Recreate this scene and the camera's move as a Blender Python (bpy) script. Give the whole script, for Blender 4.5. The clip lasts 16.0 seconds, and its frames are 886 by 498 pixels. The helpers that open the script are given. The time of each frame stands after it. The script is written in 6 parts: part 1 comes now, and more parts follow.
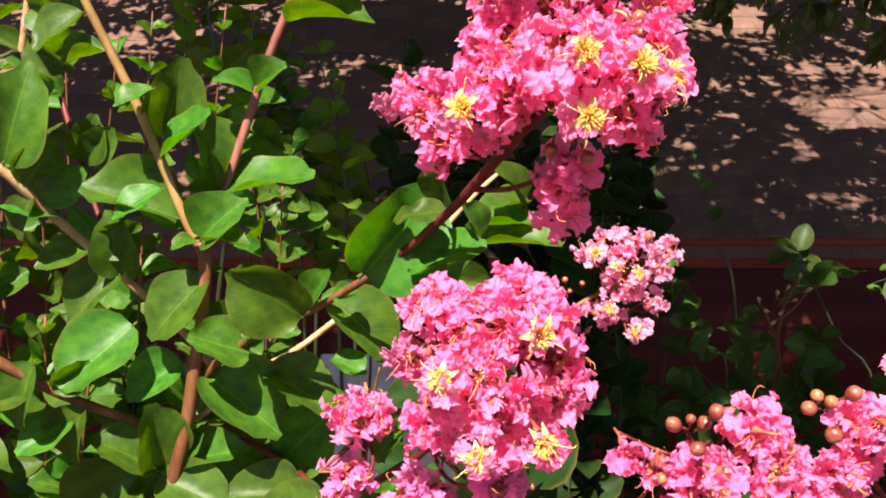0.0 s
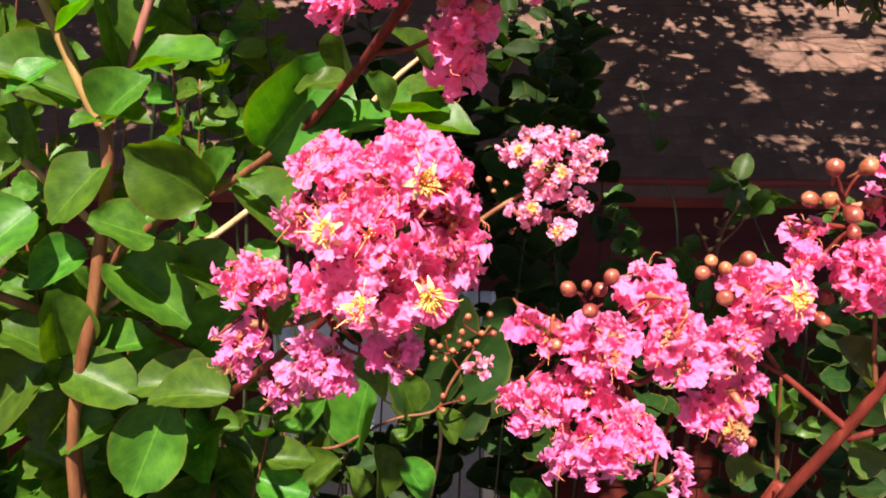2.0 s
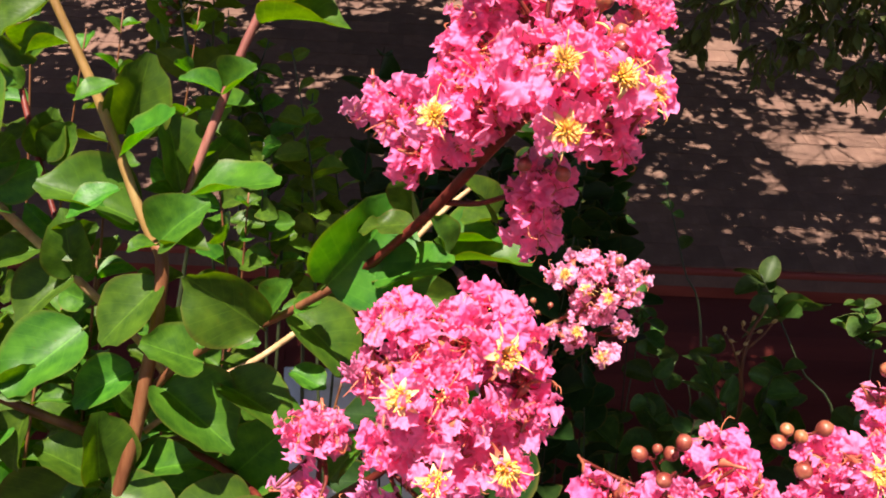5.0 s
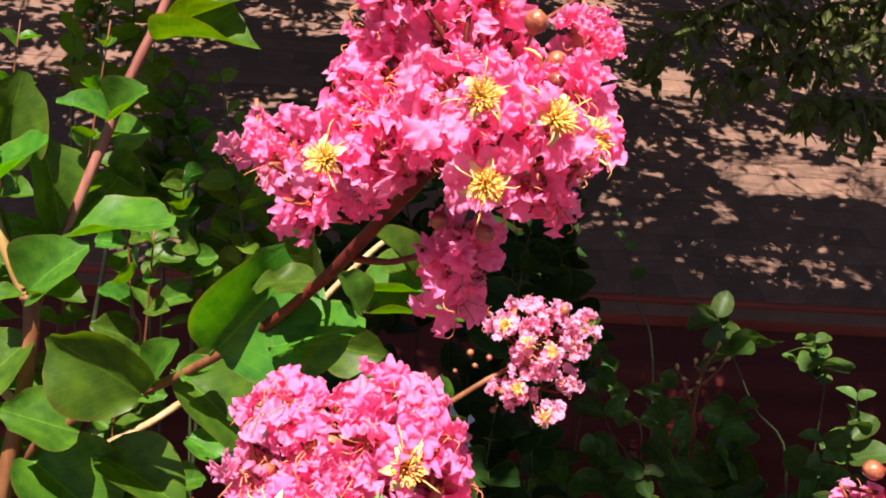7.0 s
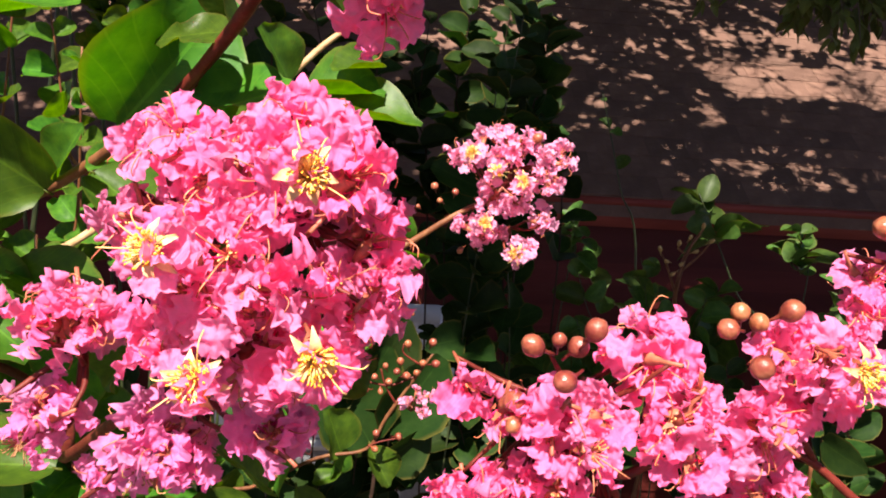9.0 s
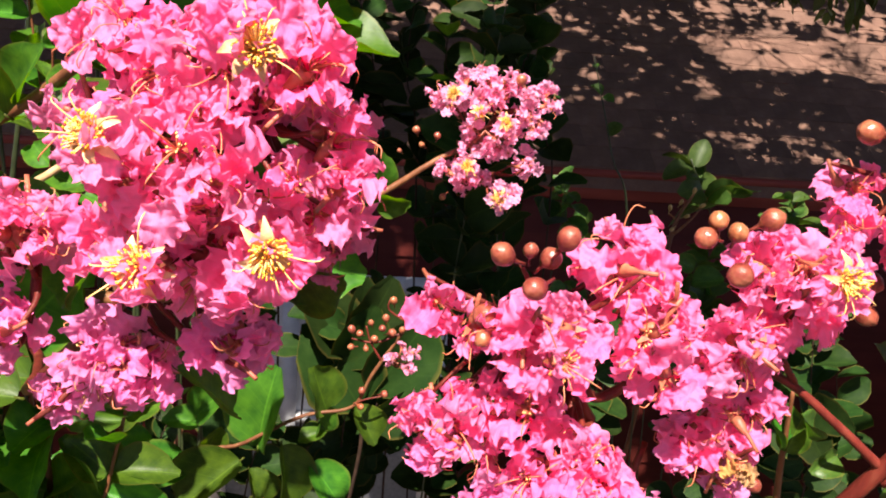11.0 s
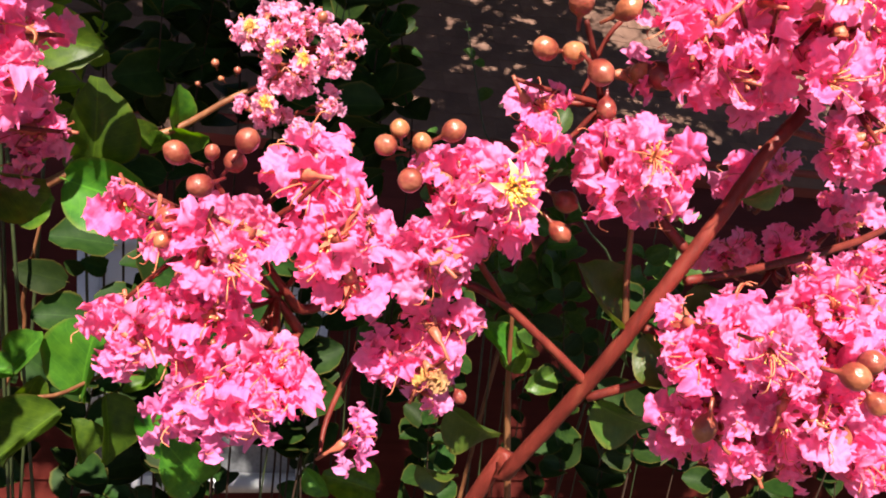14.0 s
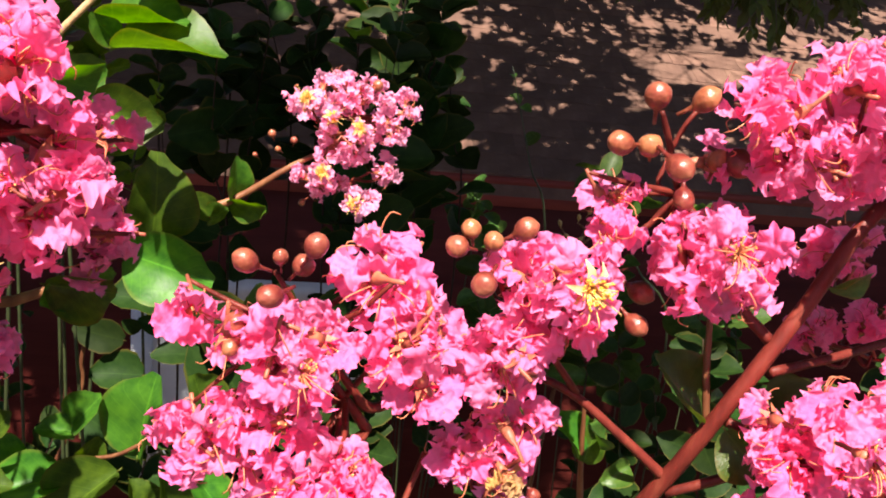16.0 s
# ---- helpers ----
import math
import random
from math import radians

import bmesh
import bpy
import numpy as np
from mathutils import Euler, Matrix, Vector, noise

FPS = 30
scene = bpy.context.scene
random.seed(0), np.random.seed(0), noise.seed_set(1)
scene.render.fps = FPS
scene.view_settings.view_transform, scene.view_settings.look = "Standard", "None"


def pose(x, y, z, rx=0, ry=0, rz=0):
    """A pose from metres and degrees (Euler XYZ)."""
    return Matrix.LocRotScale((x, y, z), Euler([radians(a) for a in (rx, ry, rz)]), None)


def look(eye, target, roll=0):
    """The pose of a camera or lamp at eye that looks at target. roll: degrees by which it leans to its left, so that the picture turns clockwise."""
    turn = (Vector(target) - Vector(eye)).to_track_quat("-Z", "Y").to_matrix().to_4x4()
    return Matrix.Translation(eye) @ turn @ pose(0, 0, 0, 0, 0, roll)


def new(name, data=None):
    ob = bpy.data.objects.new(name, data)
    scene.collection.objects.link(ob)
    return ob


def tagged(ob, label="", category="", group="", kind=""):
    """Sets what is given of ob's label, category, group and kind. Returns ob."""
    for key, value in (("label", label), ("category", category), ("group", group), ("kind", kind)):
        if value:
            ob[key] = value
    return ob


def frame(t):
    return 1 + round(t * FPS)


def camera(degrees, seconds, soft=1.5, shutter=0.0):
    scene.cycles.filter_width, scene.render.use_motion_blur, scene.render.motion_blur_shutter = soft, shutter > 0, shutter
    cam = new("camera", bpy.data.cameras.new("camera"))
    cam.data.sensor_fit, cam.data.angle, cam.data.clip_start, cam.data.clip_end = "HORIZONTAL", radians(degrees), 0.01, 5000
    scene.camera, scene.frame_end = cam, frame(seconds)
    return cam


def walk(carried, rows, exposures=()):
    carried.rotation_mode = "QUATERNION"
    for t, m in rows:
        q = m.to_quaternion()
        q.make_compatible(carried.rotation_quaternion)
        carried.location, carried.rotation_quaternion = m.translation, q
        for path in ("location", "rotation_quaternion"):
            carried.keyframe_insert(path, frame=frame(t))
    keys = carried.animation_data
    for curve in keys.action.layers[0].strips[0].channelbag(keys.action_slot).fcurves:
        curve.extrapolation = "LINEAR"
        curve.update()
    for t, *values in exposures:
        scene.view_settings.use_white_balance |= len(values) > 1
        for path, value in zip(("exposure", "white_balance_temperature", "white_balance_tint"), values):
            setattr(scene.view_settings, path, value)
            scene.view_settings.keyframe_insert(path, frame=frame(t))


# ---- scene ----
cam = camera(54.4, 16.0, soft=1.9)
EXPOSURES = [(0.0, 1.76, 7000, 12), (2.5, 1.76, 7000, 12), (3.5, 1.68, 7000, 12), (4.5, 1.62, 7000, 12), (9.0, 1.66, 7000, 12), (12.0, 1.7, 7000, 12), (16.0, 1.72, 7000, 12)]
SUN_STRENGTH, SKY_STRENGTH = 5.0, 0.095
METRES, EYE, TILT, LEAN, TURN = 0.5, 1.5, -12.0, 0.0, 0.0
ROWS = [
    (0.0, 0.0, 0.0, 0.0, 0.0, 0.0, 0.0),
    (0.5, 0.0, 0.014, -0.0101, -1.39, -0.96, -0.58),
    (1.0, -0.0054, 0.0328, -0.0396, -2.14, -2.39, -0.51),
    (1.5, 0.0343, 0.0504, -0.0491, -2.83, -3.09, -0.63),
    (2.0, 0.0555, 0.0165, -0.0717, -2.88, -3.8, -0.68),
    (2.5, 0.0488, 0.0107, -0.0871, -4.1, -4.4, -1.19),
    (3.0, 0.079, 0.0344, -0.0898, -5.04, -4.78, -1.87),
    (3.5, 0.066, 0.0336, -0.0821, -4.49, -3.95, -1.63),
    (4.0, 0.0296, 0.0278, -0.0499, -2.97, -2.09, -2.06),
    (4.5, -0.0002, 0.0233, -0.0157, -1.67, 0.03, -2.37),
    (7.0, 0.046, 0.1586, 0.0356, -4.98, 2.86, -3.12),
    (7.5, 0.0519, 0.2099, 0.0439, -4.99, 3.54, -3.03),
    (8.0, 0.0598, 0.2262, 0.0143, -5.5, 2.07, -3.0),
    (8.5, 0.086, 0.2401, -0.0279, -5.82, -0.41, -3.07),
    (9.0, 0.0947, 0.264, -0.0749, -5.87, -2.95, -3.15),
    (11.5, 0.133, 0.2815, -0.1197, -6.69, -4.73, -3.16),
    (12.0, 0.169, 0.2708, -0.1266, -8.55, -4.97, -3.64),
    (12.5, 0.1977, 0.2655, -0.1272, -10.56, -5.15, -4.27),
    (13.0, 0.2209, 0.2659, -0.1353, -11.74, -6.09, -4.75),
    (13.5, 0.2268, 0.2547, -0.1493, -12.63, -6.18, -4.83),
    (14.0, 0.2399, 0.2529, -0.1448, -13.13, -6.05, -5.23),
    (14.5, 0.2634, 0.2737, -0.1247, -12.84, -5.85, -5.15),
    (15.0, 0.2535, 0.2681, -0.1281, -11.36, -4.7, -4.3),
    (15.5, 0.2194, 0.2836, -0.1249, -11.05, -4.1, -4.46),
    (16.0, 0.2259, 0.2767, -0.11, -10.14, -3.79, -4.11),
]
walk(cam, [(t, pose(0, 0, EYE, TILT, LEAN, TURN) @ pose(METRES * x, METRES * y, METRES * z, 90 + pitch, roll, yaw)) for t, x, y, z, yaw, pitch, roll in ROWS], EXPOSURES)

# ---------------------------------------------------------------- world, sun
SUN = Vector((-0.12, -0.53, 0.84)).normalized()
world = bpy.data.worlds.new("sky")
scene.world = world
world.use_nodes = True
wn = world.node_tree
sky = wn.nodes.new("ShaderNodeTexSky")
sky.sky_type, sky.sun_disc = "NISHITA", False
sky.air_density, sky.dust_density, sky.ozone_density, sky.altitude = 0.22, 2.5, 0.0, 2500
sky.sun_elevation = math.asin(SUN.z)
sky.sun_rotation = math.atan2(SUN.x, SUN.y)
wn.links.new(sky.outputs[0], wn.nodes["Background"].inputs[0])
wn.nodes["Background"].inputs[1].default_value = SKY_STRENGTH
lamp = bpy.data.lights.new("sun", "SUN")
lamp.energy, lamp.angle, lamp.color = SUN_STRENGTH, radians(0.55), (1.0, 0.95, 0.87)
sun = new("sun", lamp)
sun.matrix_world = look(SUN * 20, (0, 0, 0))


# ---------------------------------------------------------------- materials
class Mat:
    """A node material with a Principled shader and a few shorthands."""

    def __init__(self, name, rough=0.6, metal=0.0, spec=0.5):
        self.m = bpy.data.materials.new(name)
        self.m.use_nodes = True
        self.t = self.m.node_tree
        self.b = self.t.nodes["Principled BSDF"]
        self.b.inputs["Roughness"].default_value = rough
        self.b.inputs["Metallic"].default_value = metal
        self.b.inputs["Specular IOR Level"].default_value = spec

    def node(self, kind, **values):
        n = self.t.nodes.new(kind)
        for k, v in values.items():
            n.inputs[k.replace("_", " ")].default_value = v
        return n

    def link(self, a, b):
        self.t.links.new(a, b)

    def coords(self, which="Object"):
        return self.node("ShaderNodeTexCoord").outputs[which]

    def noise(self, scale, detail=4.0, rough=0.55, which="Object", vec=None):
        n = self.node("ShaderNodeTexNoise", Scale=scale, Detail=detail, Roughness=rough)
        self.link(vec if vec is not None else self.coords(which), n.inputs["Vector"])
        return n.outputs["Fac"]

    def ramp(self, fac, *stops):
        r = self.t.nodes.new("ShaderNodeValToRGB")
        while len(r.color_ramp.elements) < len(stops):
            r.color_ramp.elements.new(0.5)
        for e, (p, c) in zip(r.color_ramp.elements, stops):
            e.position, e.color = p, (*c, 1)
        self.link(fac, r.inputs[0])
        return r.outputs[0]

    def mix(self, fac, a, b, blend="MIX"):
        n = self.t.nodes.new("ShaderNodeMix")
        n.data_type, n.blend_type = "RGBA", blend
        for value, i in ((fac, 0), (a, 6), (b, 7)):
            if isinstance(value, (int, float)):
                n.inputs[i].default_value = value
            elif isinstance(value, tuple):
                n.inputs[i].default_value = (*value, 1)
            else:
                self.link(value, n.inputs[i])
        return n.outputs[2]

    def math(self, op, a, b=0.0):
        n = self.t.nodes.new("ShaderNodeMath")
        n.operation = op
        for i, v in enumerate((a, b)):
            if isinstance(v, (int, float)):
                n.inputs[i].default_value = v
            else:
                self.link(v, n.inputs[i])
        return n.outputs[0]

    def random(self):
        return self.node("ShaderNodeObjectInfo").outputs["Random"]

    def island(self):
        return self.node("ShaderNodeNewGeometry").outputs["Random Per Island"]

    def hue(self, col, h, s, v):
        n = self.node("ShaderNodeHueSaturation")
        self.link(col, n.inputs["Color"])
        for name, x in (("Hue", h), ("Saturation", s), ("Value", v)):
            if isinstance(x, (int, float)):
                n.inputs[name].default_value = x
            else:
                self.link(x, n.inputs[name])
        return n.outputs[0]

    def span(self, fac, lo, hi):
        n = self.node("ShaderNodeMapRange")
        self.link(fac, n.inputs[0])
        n.inputs[3].default_value, n.inputs[4].default_value = lo, hi
        return n.outputs[0]

    def color(self, c):
        self.link(c, self.b.inputs["Base Color"])

    def bump(self, h, strength=0.3, dist=0.002):
        n = self.node("ShaderNodeBump", Strength=strength, Distance=dist)
        self.link(h, n.inputs["Height"])
        self.link(n.outputs[0], self.b.inputs["Normal"])

    def thin(self, colour, share):
        """Lets light through, as a leaf or petal does."""
        tr = self.node("ShaderNodeBsdfTranslucent")
        self.link(colour, tr.inputs[0])
        mx = self.node("ShaderNodeMixShader")
        mx.inputs[0].default_value = share
        self.link(self.b.outputs[0], mx.inputs[1])
        self.link(tr.outputs[0], mx.inputs[2])
        self.link(mx.outputs[0], self.t.nodes["Material Output"].inputs[0])


def leaf_material(name, dark, light, through_colour, share, rough, per_island=False, hue_span=0.02, spec=0.38):
    k = Mat(name, rough, 0, spec)
    uv = k.coords("UV")
    sep = k.node("ShaderNodeSeparateXYZ")
    k.link(uv, sep.inputs[0])
    u, v = sep.outputs[0], sep.outputs[1]
    side = k.math("ABSOLUTE", k.math("SUBTRACT", u, 0.5))
    rib = k.math("LESS_THAN", side, 0.014)
    # side veins run from the midrib up towards the edge
    run = k.math("FRACT", k.math("SUBTRACT", k.math("MULTIPLY", v, 7.0), k.math("MULTIPLY", side, 5.0)))
    vein = k.math("LESS_THAN", k.math("ABSOLUTE", k.math("SUBTRACT", run, 0.5)), 0.045)
    rnd = k.island() if per_island else k.random()
    base = k.ramp(k.noise(5, 4), (0.3, dark), (0.72, light))
    base = k.mix(k.math("MULTIPLY", vein, 0.07), base, tuple(min(1, 1.7 * c) for c in light))
    base = k.mix(k.math("MULTIPLY", rib, 0.28), base, tuple(min(1, 2.0 * c) for c in light))
    spots = k.ramp(k.noise(60, 2), (0.68, (0, 0, 0)), (0.76, (1, 1, 1)))
    base = k.mix(k.math("MULTIPLY", spots, 0.10), base, (0.22, 0.15, 0.05))
    edge = k.ramp(side, (0.44, (0, 0, 0)), (0.5, (1, 1, 1)))
    base = k.mix(k.math("MULTIPLY", edge, 0.30), base, (0.20, 0.13, 0.03))
    col = k.hue(base, k.span(rnd, 0.5 - hue_span, 0.5 + hue_span), 1.0, k.span(rnd, 0.65, 1.3))
    k.color(col)
    k.bump(k.math("ADD", k.math("MULTIPLY", vein, -0.35), k.noise(9, 3)), 0.25, 0.0012)
    tc = k.mix(k.math("MULTIPLY", vein, 0.12), k.hue(col, 0.485, 1.15, 1.6), through_colour)
    k.thin(tc, share)
    return k.m


M_LEAF = leaf_material("glossy green leaf", (0.027, 0.084, 0.010), (0.080, 0.184, 0.016), (0.30, 0.48, 0.02), 0.41, 0.44, hue_span=0.028, spec=0.26)
M_LEAF_YOUNG = leaf_material("young yellow-green leaf", (0.065, 0.130, 0.012), (0.115, 0.200, 0.020), (0.28, 0.38, 0.02), 0.42, 0.45, spec=0.2)
# next two: one shrub leaf, with shade, then sunlight, put into its colour
M_LEAF_SHADE = leaf_material("leaf of shrub, shade in colour", (0.008, 0.024, 0.004), (0.018, 0.040, 0.007), (0.05, 0.10, 0.008), 0.2, 0.6, spec=0.14)
M_LEAF_SHRUB = leaf_material("leaf of shrub, sunlight in colour", (0.026, 0.066, 0.012), (0.062, 0.120, 0.024), (0.12, 0.22, 0.03), 0.32, 0.5, spec=0.25)
M_LEAF_TREE = leaf_material("tree leaf", (0.060, 0.085, 0.022), (0.135, 0.160, 0.045), (0.24, 0.28, 0.04), 0.40, 0.5, True, spec=0.25)
M_LEAF_WORN = leaf_material("worn spotted leaf", (0.030, 0.072, 0.010), (0.070, 0.115, 0.018), (0.22, 0.28, 0.03), 0.3, 0.4, False, 0.03)


def petal_material(name, base, deep, share):
    k = Mat(name, 0.55, 0, 0.28)
    sep = k.node("ShaderNodeSeparateXYZ")
    k.link(k.coords("UV"), sep.inputs[0])
    col = k.ramp(sep.outputs[1], (0.0, deep), (0.35, base), (0.8, base), (1.0, tuple(min(1, c * 1.12 + 0.02) for c in base)))
    mottle = k.noise(160, 4)
    col = k.mix(k.span(mottle, 0.0, 0.30), col, deep)
    # fine veins fan out along the petal
    lines = k.math("SINE", k.math("MULTIPLY", sep.outputs[0], 60.0))
    col = k.mix(k.math("MULTIPLY", k.math("GREATER_THAN", lines, 0.75), 0.13), col, deep)
    rnd = k.random()
    col = k.hue(col, k.span(rnd, 0.492, 0.506), k.span(rnd, 0.9, 1.08), k.span(rnd, 0.86, 1.1))
    k.color(col)
    k.bump(k.noise(380, 5), 0.65, 0.0011)
    k.thin(k.hue(col, 0.5, 0.88, 1.12), share)
    return k.m


M_PETAL = petal_material("crinkled pink petal", (0.96, 0.245, 0.500), (0.90, 0.062, 0.265), 0.54)
M_PETAL_PALE = petal_material("pale pink petal", (0.96, 0.42, 0.64), (0.90, 0.16, 0.37), 0.55)
M_PETAL_OLD = petal_material("fading mauve petal", (0.88, 0.26, 0.55), (0.76, 0.08, 0.31), 0.53)


def plain(name, stops, scale, rough=0.6, bump=0.3, dist=0.001, stretch=None, per="object", vary=(0.85, 1.15), spec=0.5):
    """A mottled material: a ramp over noise, with relief from finer noise."""
    k = Mat(name, rough, 0, spec)
    vec = k.coords("Object")
    if stretch:
        mp = k.node("ShaderNodeMapping", Scale=stretch)
        k.link(vec, mp.inputs["Vector"])
        vec = mp.outputs[0]
    col = k.ramp(k.noise(scale, 6, 0.6, vec=vec), *stops)
    rnd = k.island() if per == "island" else k.random()
    col = k.hue(col, 0.5, 1.0, k.span(rnd, *vary))
    k.color(col)
    k.bump(k.noise(scale * 4, 5, vec=vec), bump, dist)
    return k.m


M_STEM = plain("red-brown bark", ((0.3, (0.085, 0.026, 0.012)), (0.55, (0.160, 0.060, 0.026)), (0.8, (0.25, 0.125, 0.056))), 90, 0.5, 0.5, 0.0009, (1.0, 1.0, 0.25), spec=0.3)
M_STEM_RED = plain("wine-red young stem", ((0.3, (0.070, 0.009, 0.007)), (0.55, (0.128, 0.019, 0.013)), (0.85, (0.205, 0.050, 0.029))), 130, 0.5, 0.5, 0.0008, (1.0, 1.0, 0.3), spec=0.25)
M_STEM_OLIVE = plain("olive-tan smooth bark", ((0.3, (0.15, 0.075, 0.022)), (0.55, (0.26, 0.15, 0.05)), (0.8, (0.36, 0.24, 0.10))), 90, 0.5, 0.5, 0.0009, (1.0, 1.0, 0.25), spec=0.3)
M_STEM_MAUVE = plain("mauve-red smooth bark", ((0.3, (0.10, 0.030, 0.026)), (0.55, (0.18, 0.060, 0.048)), (0.8, (0.26, 0.11, 0.085))), 90, 0.5, 0.5, 0.0009, (1.0, 1.0, 0.25), spec=0.3)
M_STEM_TAN = plain("peeling tan bark", ((0.3, (0.24, 0.12, 0.055)), (0.55, (0.38, 0.23, 0.115)), (0.8, (0.52, 0.38, 0.24))), 100, 0.65, 0.5, 0.001)
M_STEM_GREEN = plain("green shoot", ((0.3, (0.014, 0.022, 0.007)), (0.7, (0.034, 0.046, 0.014))), 90, 0.5, 0.2, 0.0005)
# bark darkened in its colour for the shoots that stand in shade
M_STEM_SHADE = plain("brown twig, shade in colour", ((0.3, (0.022, 0.013, 0.009)), (0.7, (0.055, 0.030, 0.020))), 90, 0.7, 0.4, 0.0006, spec=0.15)
M_CALYX = plain("red-brown calyx", ((0.3, (0.22, 0.045, 0.03)), (0.7, (0.38, 0.12, 0.06))), 300, 0.5, 0.3, 0.0004)
kb = Mat("russet bud, olive flush and lit tip in colour", 0.32, 0, 0.45)
bud_z = kb.node("ShaderNodeSeparateXYZ")
kb.link(kb.coords("Object"), bud_z.inputs[0])
# paler towards the tip: an olive flush plus the lit top, put into colour
bud_mix = kb.math("ADD", kb.math("MULTIPLY", kb.noise(2.4, 4), 0.9), kb.math("MULTIPLY", bud_z.outputs[2], 0.35))
bud_col = kb.ramp(bud_mix, (0.30, (0.15, 0.026, 0.018)), (0.50, (0.25, 0.060, 0.034)), (0.66, (0.31, 0.100, 0.056)), (0.88, (0.34, 0.16, 0.080)))
kb.color(kb.hue(bud_col, kb.span(kb.random(), 0.49, 0.515), 1.0, kb.span(kb.random(), 0.7, 1.15)))
kb.bump(kb.noise(5, 3), 0.12, 0.03)
M_BUD = kb.m
M_BUD_GREEN = plain("olive bud", ((0.3, (0.28, 0.20, 0.06)), (0.7, (0.40, 0.24, 0.09))), 160, 0.4, 0.2, 0.0004)
M_STAMEN = plain("cream filament", ((0.3, (0.72, 0.38, 0.10)), (0.7, (0.84, 0.58, 0.24))), 300, 0.5, 0.1, 0.0003)
M_ANTHER = plain("yellow anther", ((0.3, (0.74, 0.26, 0.012)), (0.7, (0.84, 0.44, 0.03))), 600, 0.6, 0.4, 0.0003)
M_ANTHER_DRY = plain("spent orange anther", ((0.3, (0.50, 0.16, 0.03)), (0.7, (0.66, 0.30, 0.07))), 600, 0.6, 0.4, 0.0003)
M_STAR = plain("tan calyx star", ((0.3, (0.62, 0.26, 0.12)), (0.7, (0.80, 0.48, 0.26))), 400, 0.6, 0.3, 0.0004)
M_FILAMENT = plain("red filament", ((0.3, (0.45, 0.10, 0.06)), (0.7, (0.60, 0.22, 0.10))), 300, 0.5, 0.1, 0.0003)
M_DRY = plain("dried brown petals", ((0.3, (0.16, 0.055, 0.025)), (0.7, (0.42, 0.20, 0.08))), 260, 0.7, 0.4, 0.0006)
M_PETAL_DRY = petal_material("papery tan petal", (0.50, 0.29, 0.12), (0.34, 0.15, 0.05), 0.4)
M_SHINGLE = plain("weathered tan shingle", ((0.25, (0.088, 0.042, 0.030)), (0.55, (0.122, 0.063, 0.045)), (0.8, (0.158, 0.088, 0.064))), 9, 0.9, 0.8, 0.004, None, "object", (0.8, 1.18))
M_SHINGLE_REST = plain("weathered tan shingle field", ((0.25, (0.088, 0.042, 0.030)), (0.55, (0.122, 0.063, 0.045)), (0.8, (0.158, 0.088, 0.064))), 9, 0.9, 0.8, 0.004, None, "island", (0.8, 1.18))
M_RED = plain("dark red painted board", ((0.3, (0.055, 0.008, 0.007)), (0.6, (0.085, 0.014, 0.011)), (0.85, (0.12, 0.028, 0.022))), 6, 0.55, 0.4, 0.002, (0.15, 1.0, 1.0), spec=0.12)
M_FASCIA = plain("red fascia paint", ((0.3, (0.15, 0.028, 0.022)), (0.7, (0.24, 0.052, 0.040))), 7, 0.45, 0.3, 0.002, (0.15, 1.0, 1.0), spec=0.12)
M_WHITE = plain("white painted trim", ((0.3, (0.55, 0.56, 0.59)), (0.7, (0.68, 0.69, 0.71))), 10, 0.45, 0.2, 0.001)
M_SCREEN = plain("grey insect screen", ((0.3, (0.16, 0.165, 0.18)), (0.7, (0.24, 0.245, 0.26))), 40, 0.6, 0.3, 0.001)
M_EARTH = plain("mulch and dark soil", ((0.3, (0.030, 0.020, 0.014)), (0.55, (0.065, 0.045, 0.030)), (0.8, (0.12, 0.085, 0.055))), 7, 0.95, 0.8, 0.02)
M_TRUNK = plain("grey-brown tree bark", ((0.3, (0.07, 0.05, 0.038)), (0.7, (0.20, 0.15, 0.11))), 14, 0.85, 0.8, 0.01, (1.0, 1.0, 0.25))

# pane colour is set pale all over so that it looks bright
kg = Mat("pale grey-white glass", 0.12, 0, 0.5)
kg.color(kg.ramp(kg.noise(3, 3), (0.3, (0.60, 0.61, 0.64)), (0.7, (0.70, 0.71, 0.73))))
M_GLASS = kg.m


# ---------------------------------------------------------------- builders
def to_mesh(name, bm, *materials, smooth=True):
    me = bpy.data.meshes.new(name)
    if smooth:
        for f in bm.faces:
            f.smooth = True
    bm.to_mesh(me)
    bm.free()
    for m in materials:
        me.materials.append(m)
    return me


def part(name, data, material, parent, label=""):
    """Links a bmesh or a mesh as one object under a thing or a part."""
    me = data if isinstance(data, bpy.types.Mesh) else to_mesh(name, data, material)
    ob = new(name, me)
    ob.parent = parent
    if label:
        ob["label"] = label
    return ob


def thing(name, label, category, at=(0, 0, 0), group="", kind=""):
    ob = new(name)
    ob.location = at
    ob.empty_display_size = 0.05
    return tagged(ob, label, category, group, kind)


def box(bm, lo, hi):
    made = bmesh.ops.create_cube(bm, size=1)["verts"]
    size = [b - a for a, b in zip(lo, hi)]
    mid = [(a + b) / 2 for a, b in zip(lo, hi)]
    for v in made:
        v.co = Vector([m + s * c for m, s, c in zip(mid, size, v.co)])
    return made


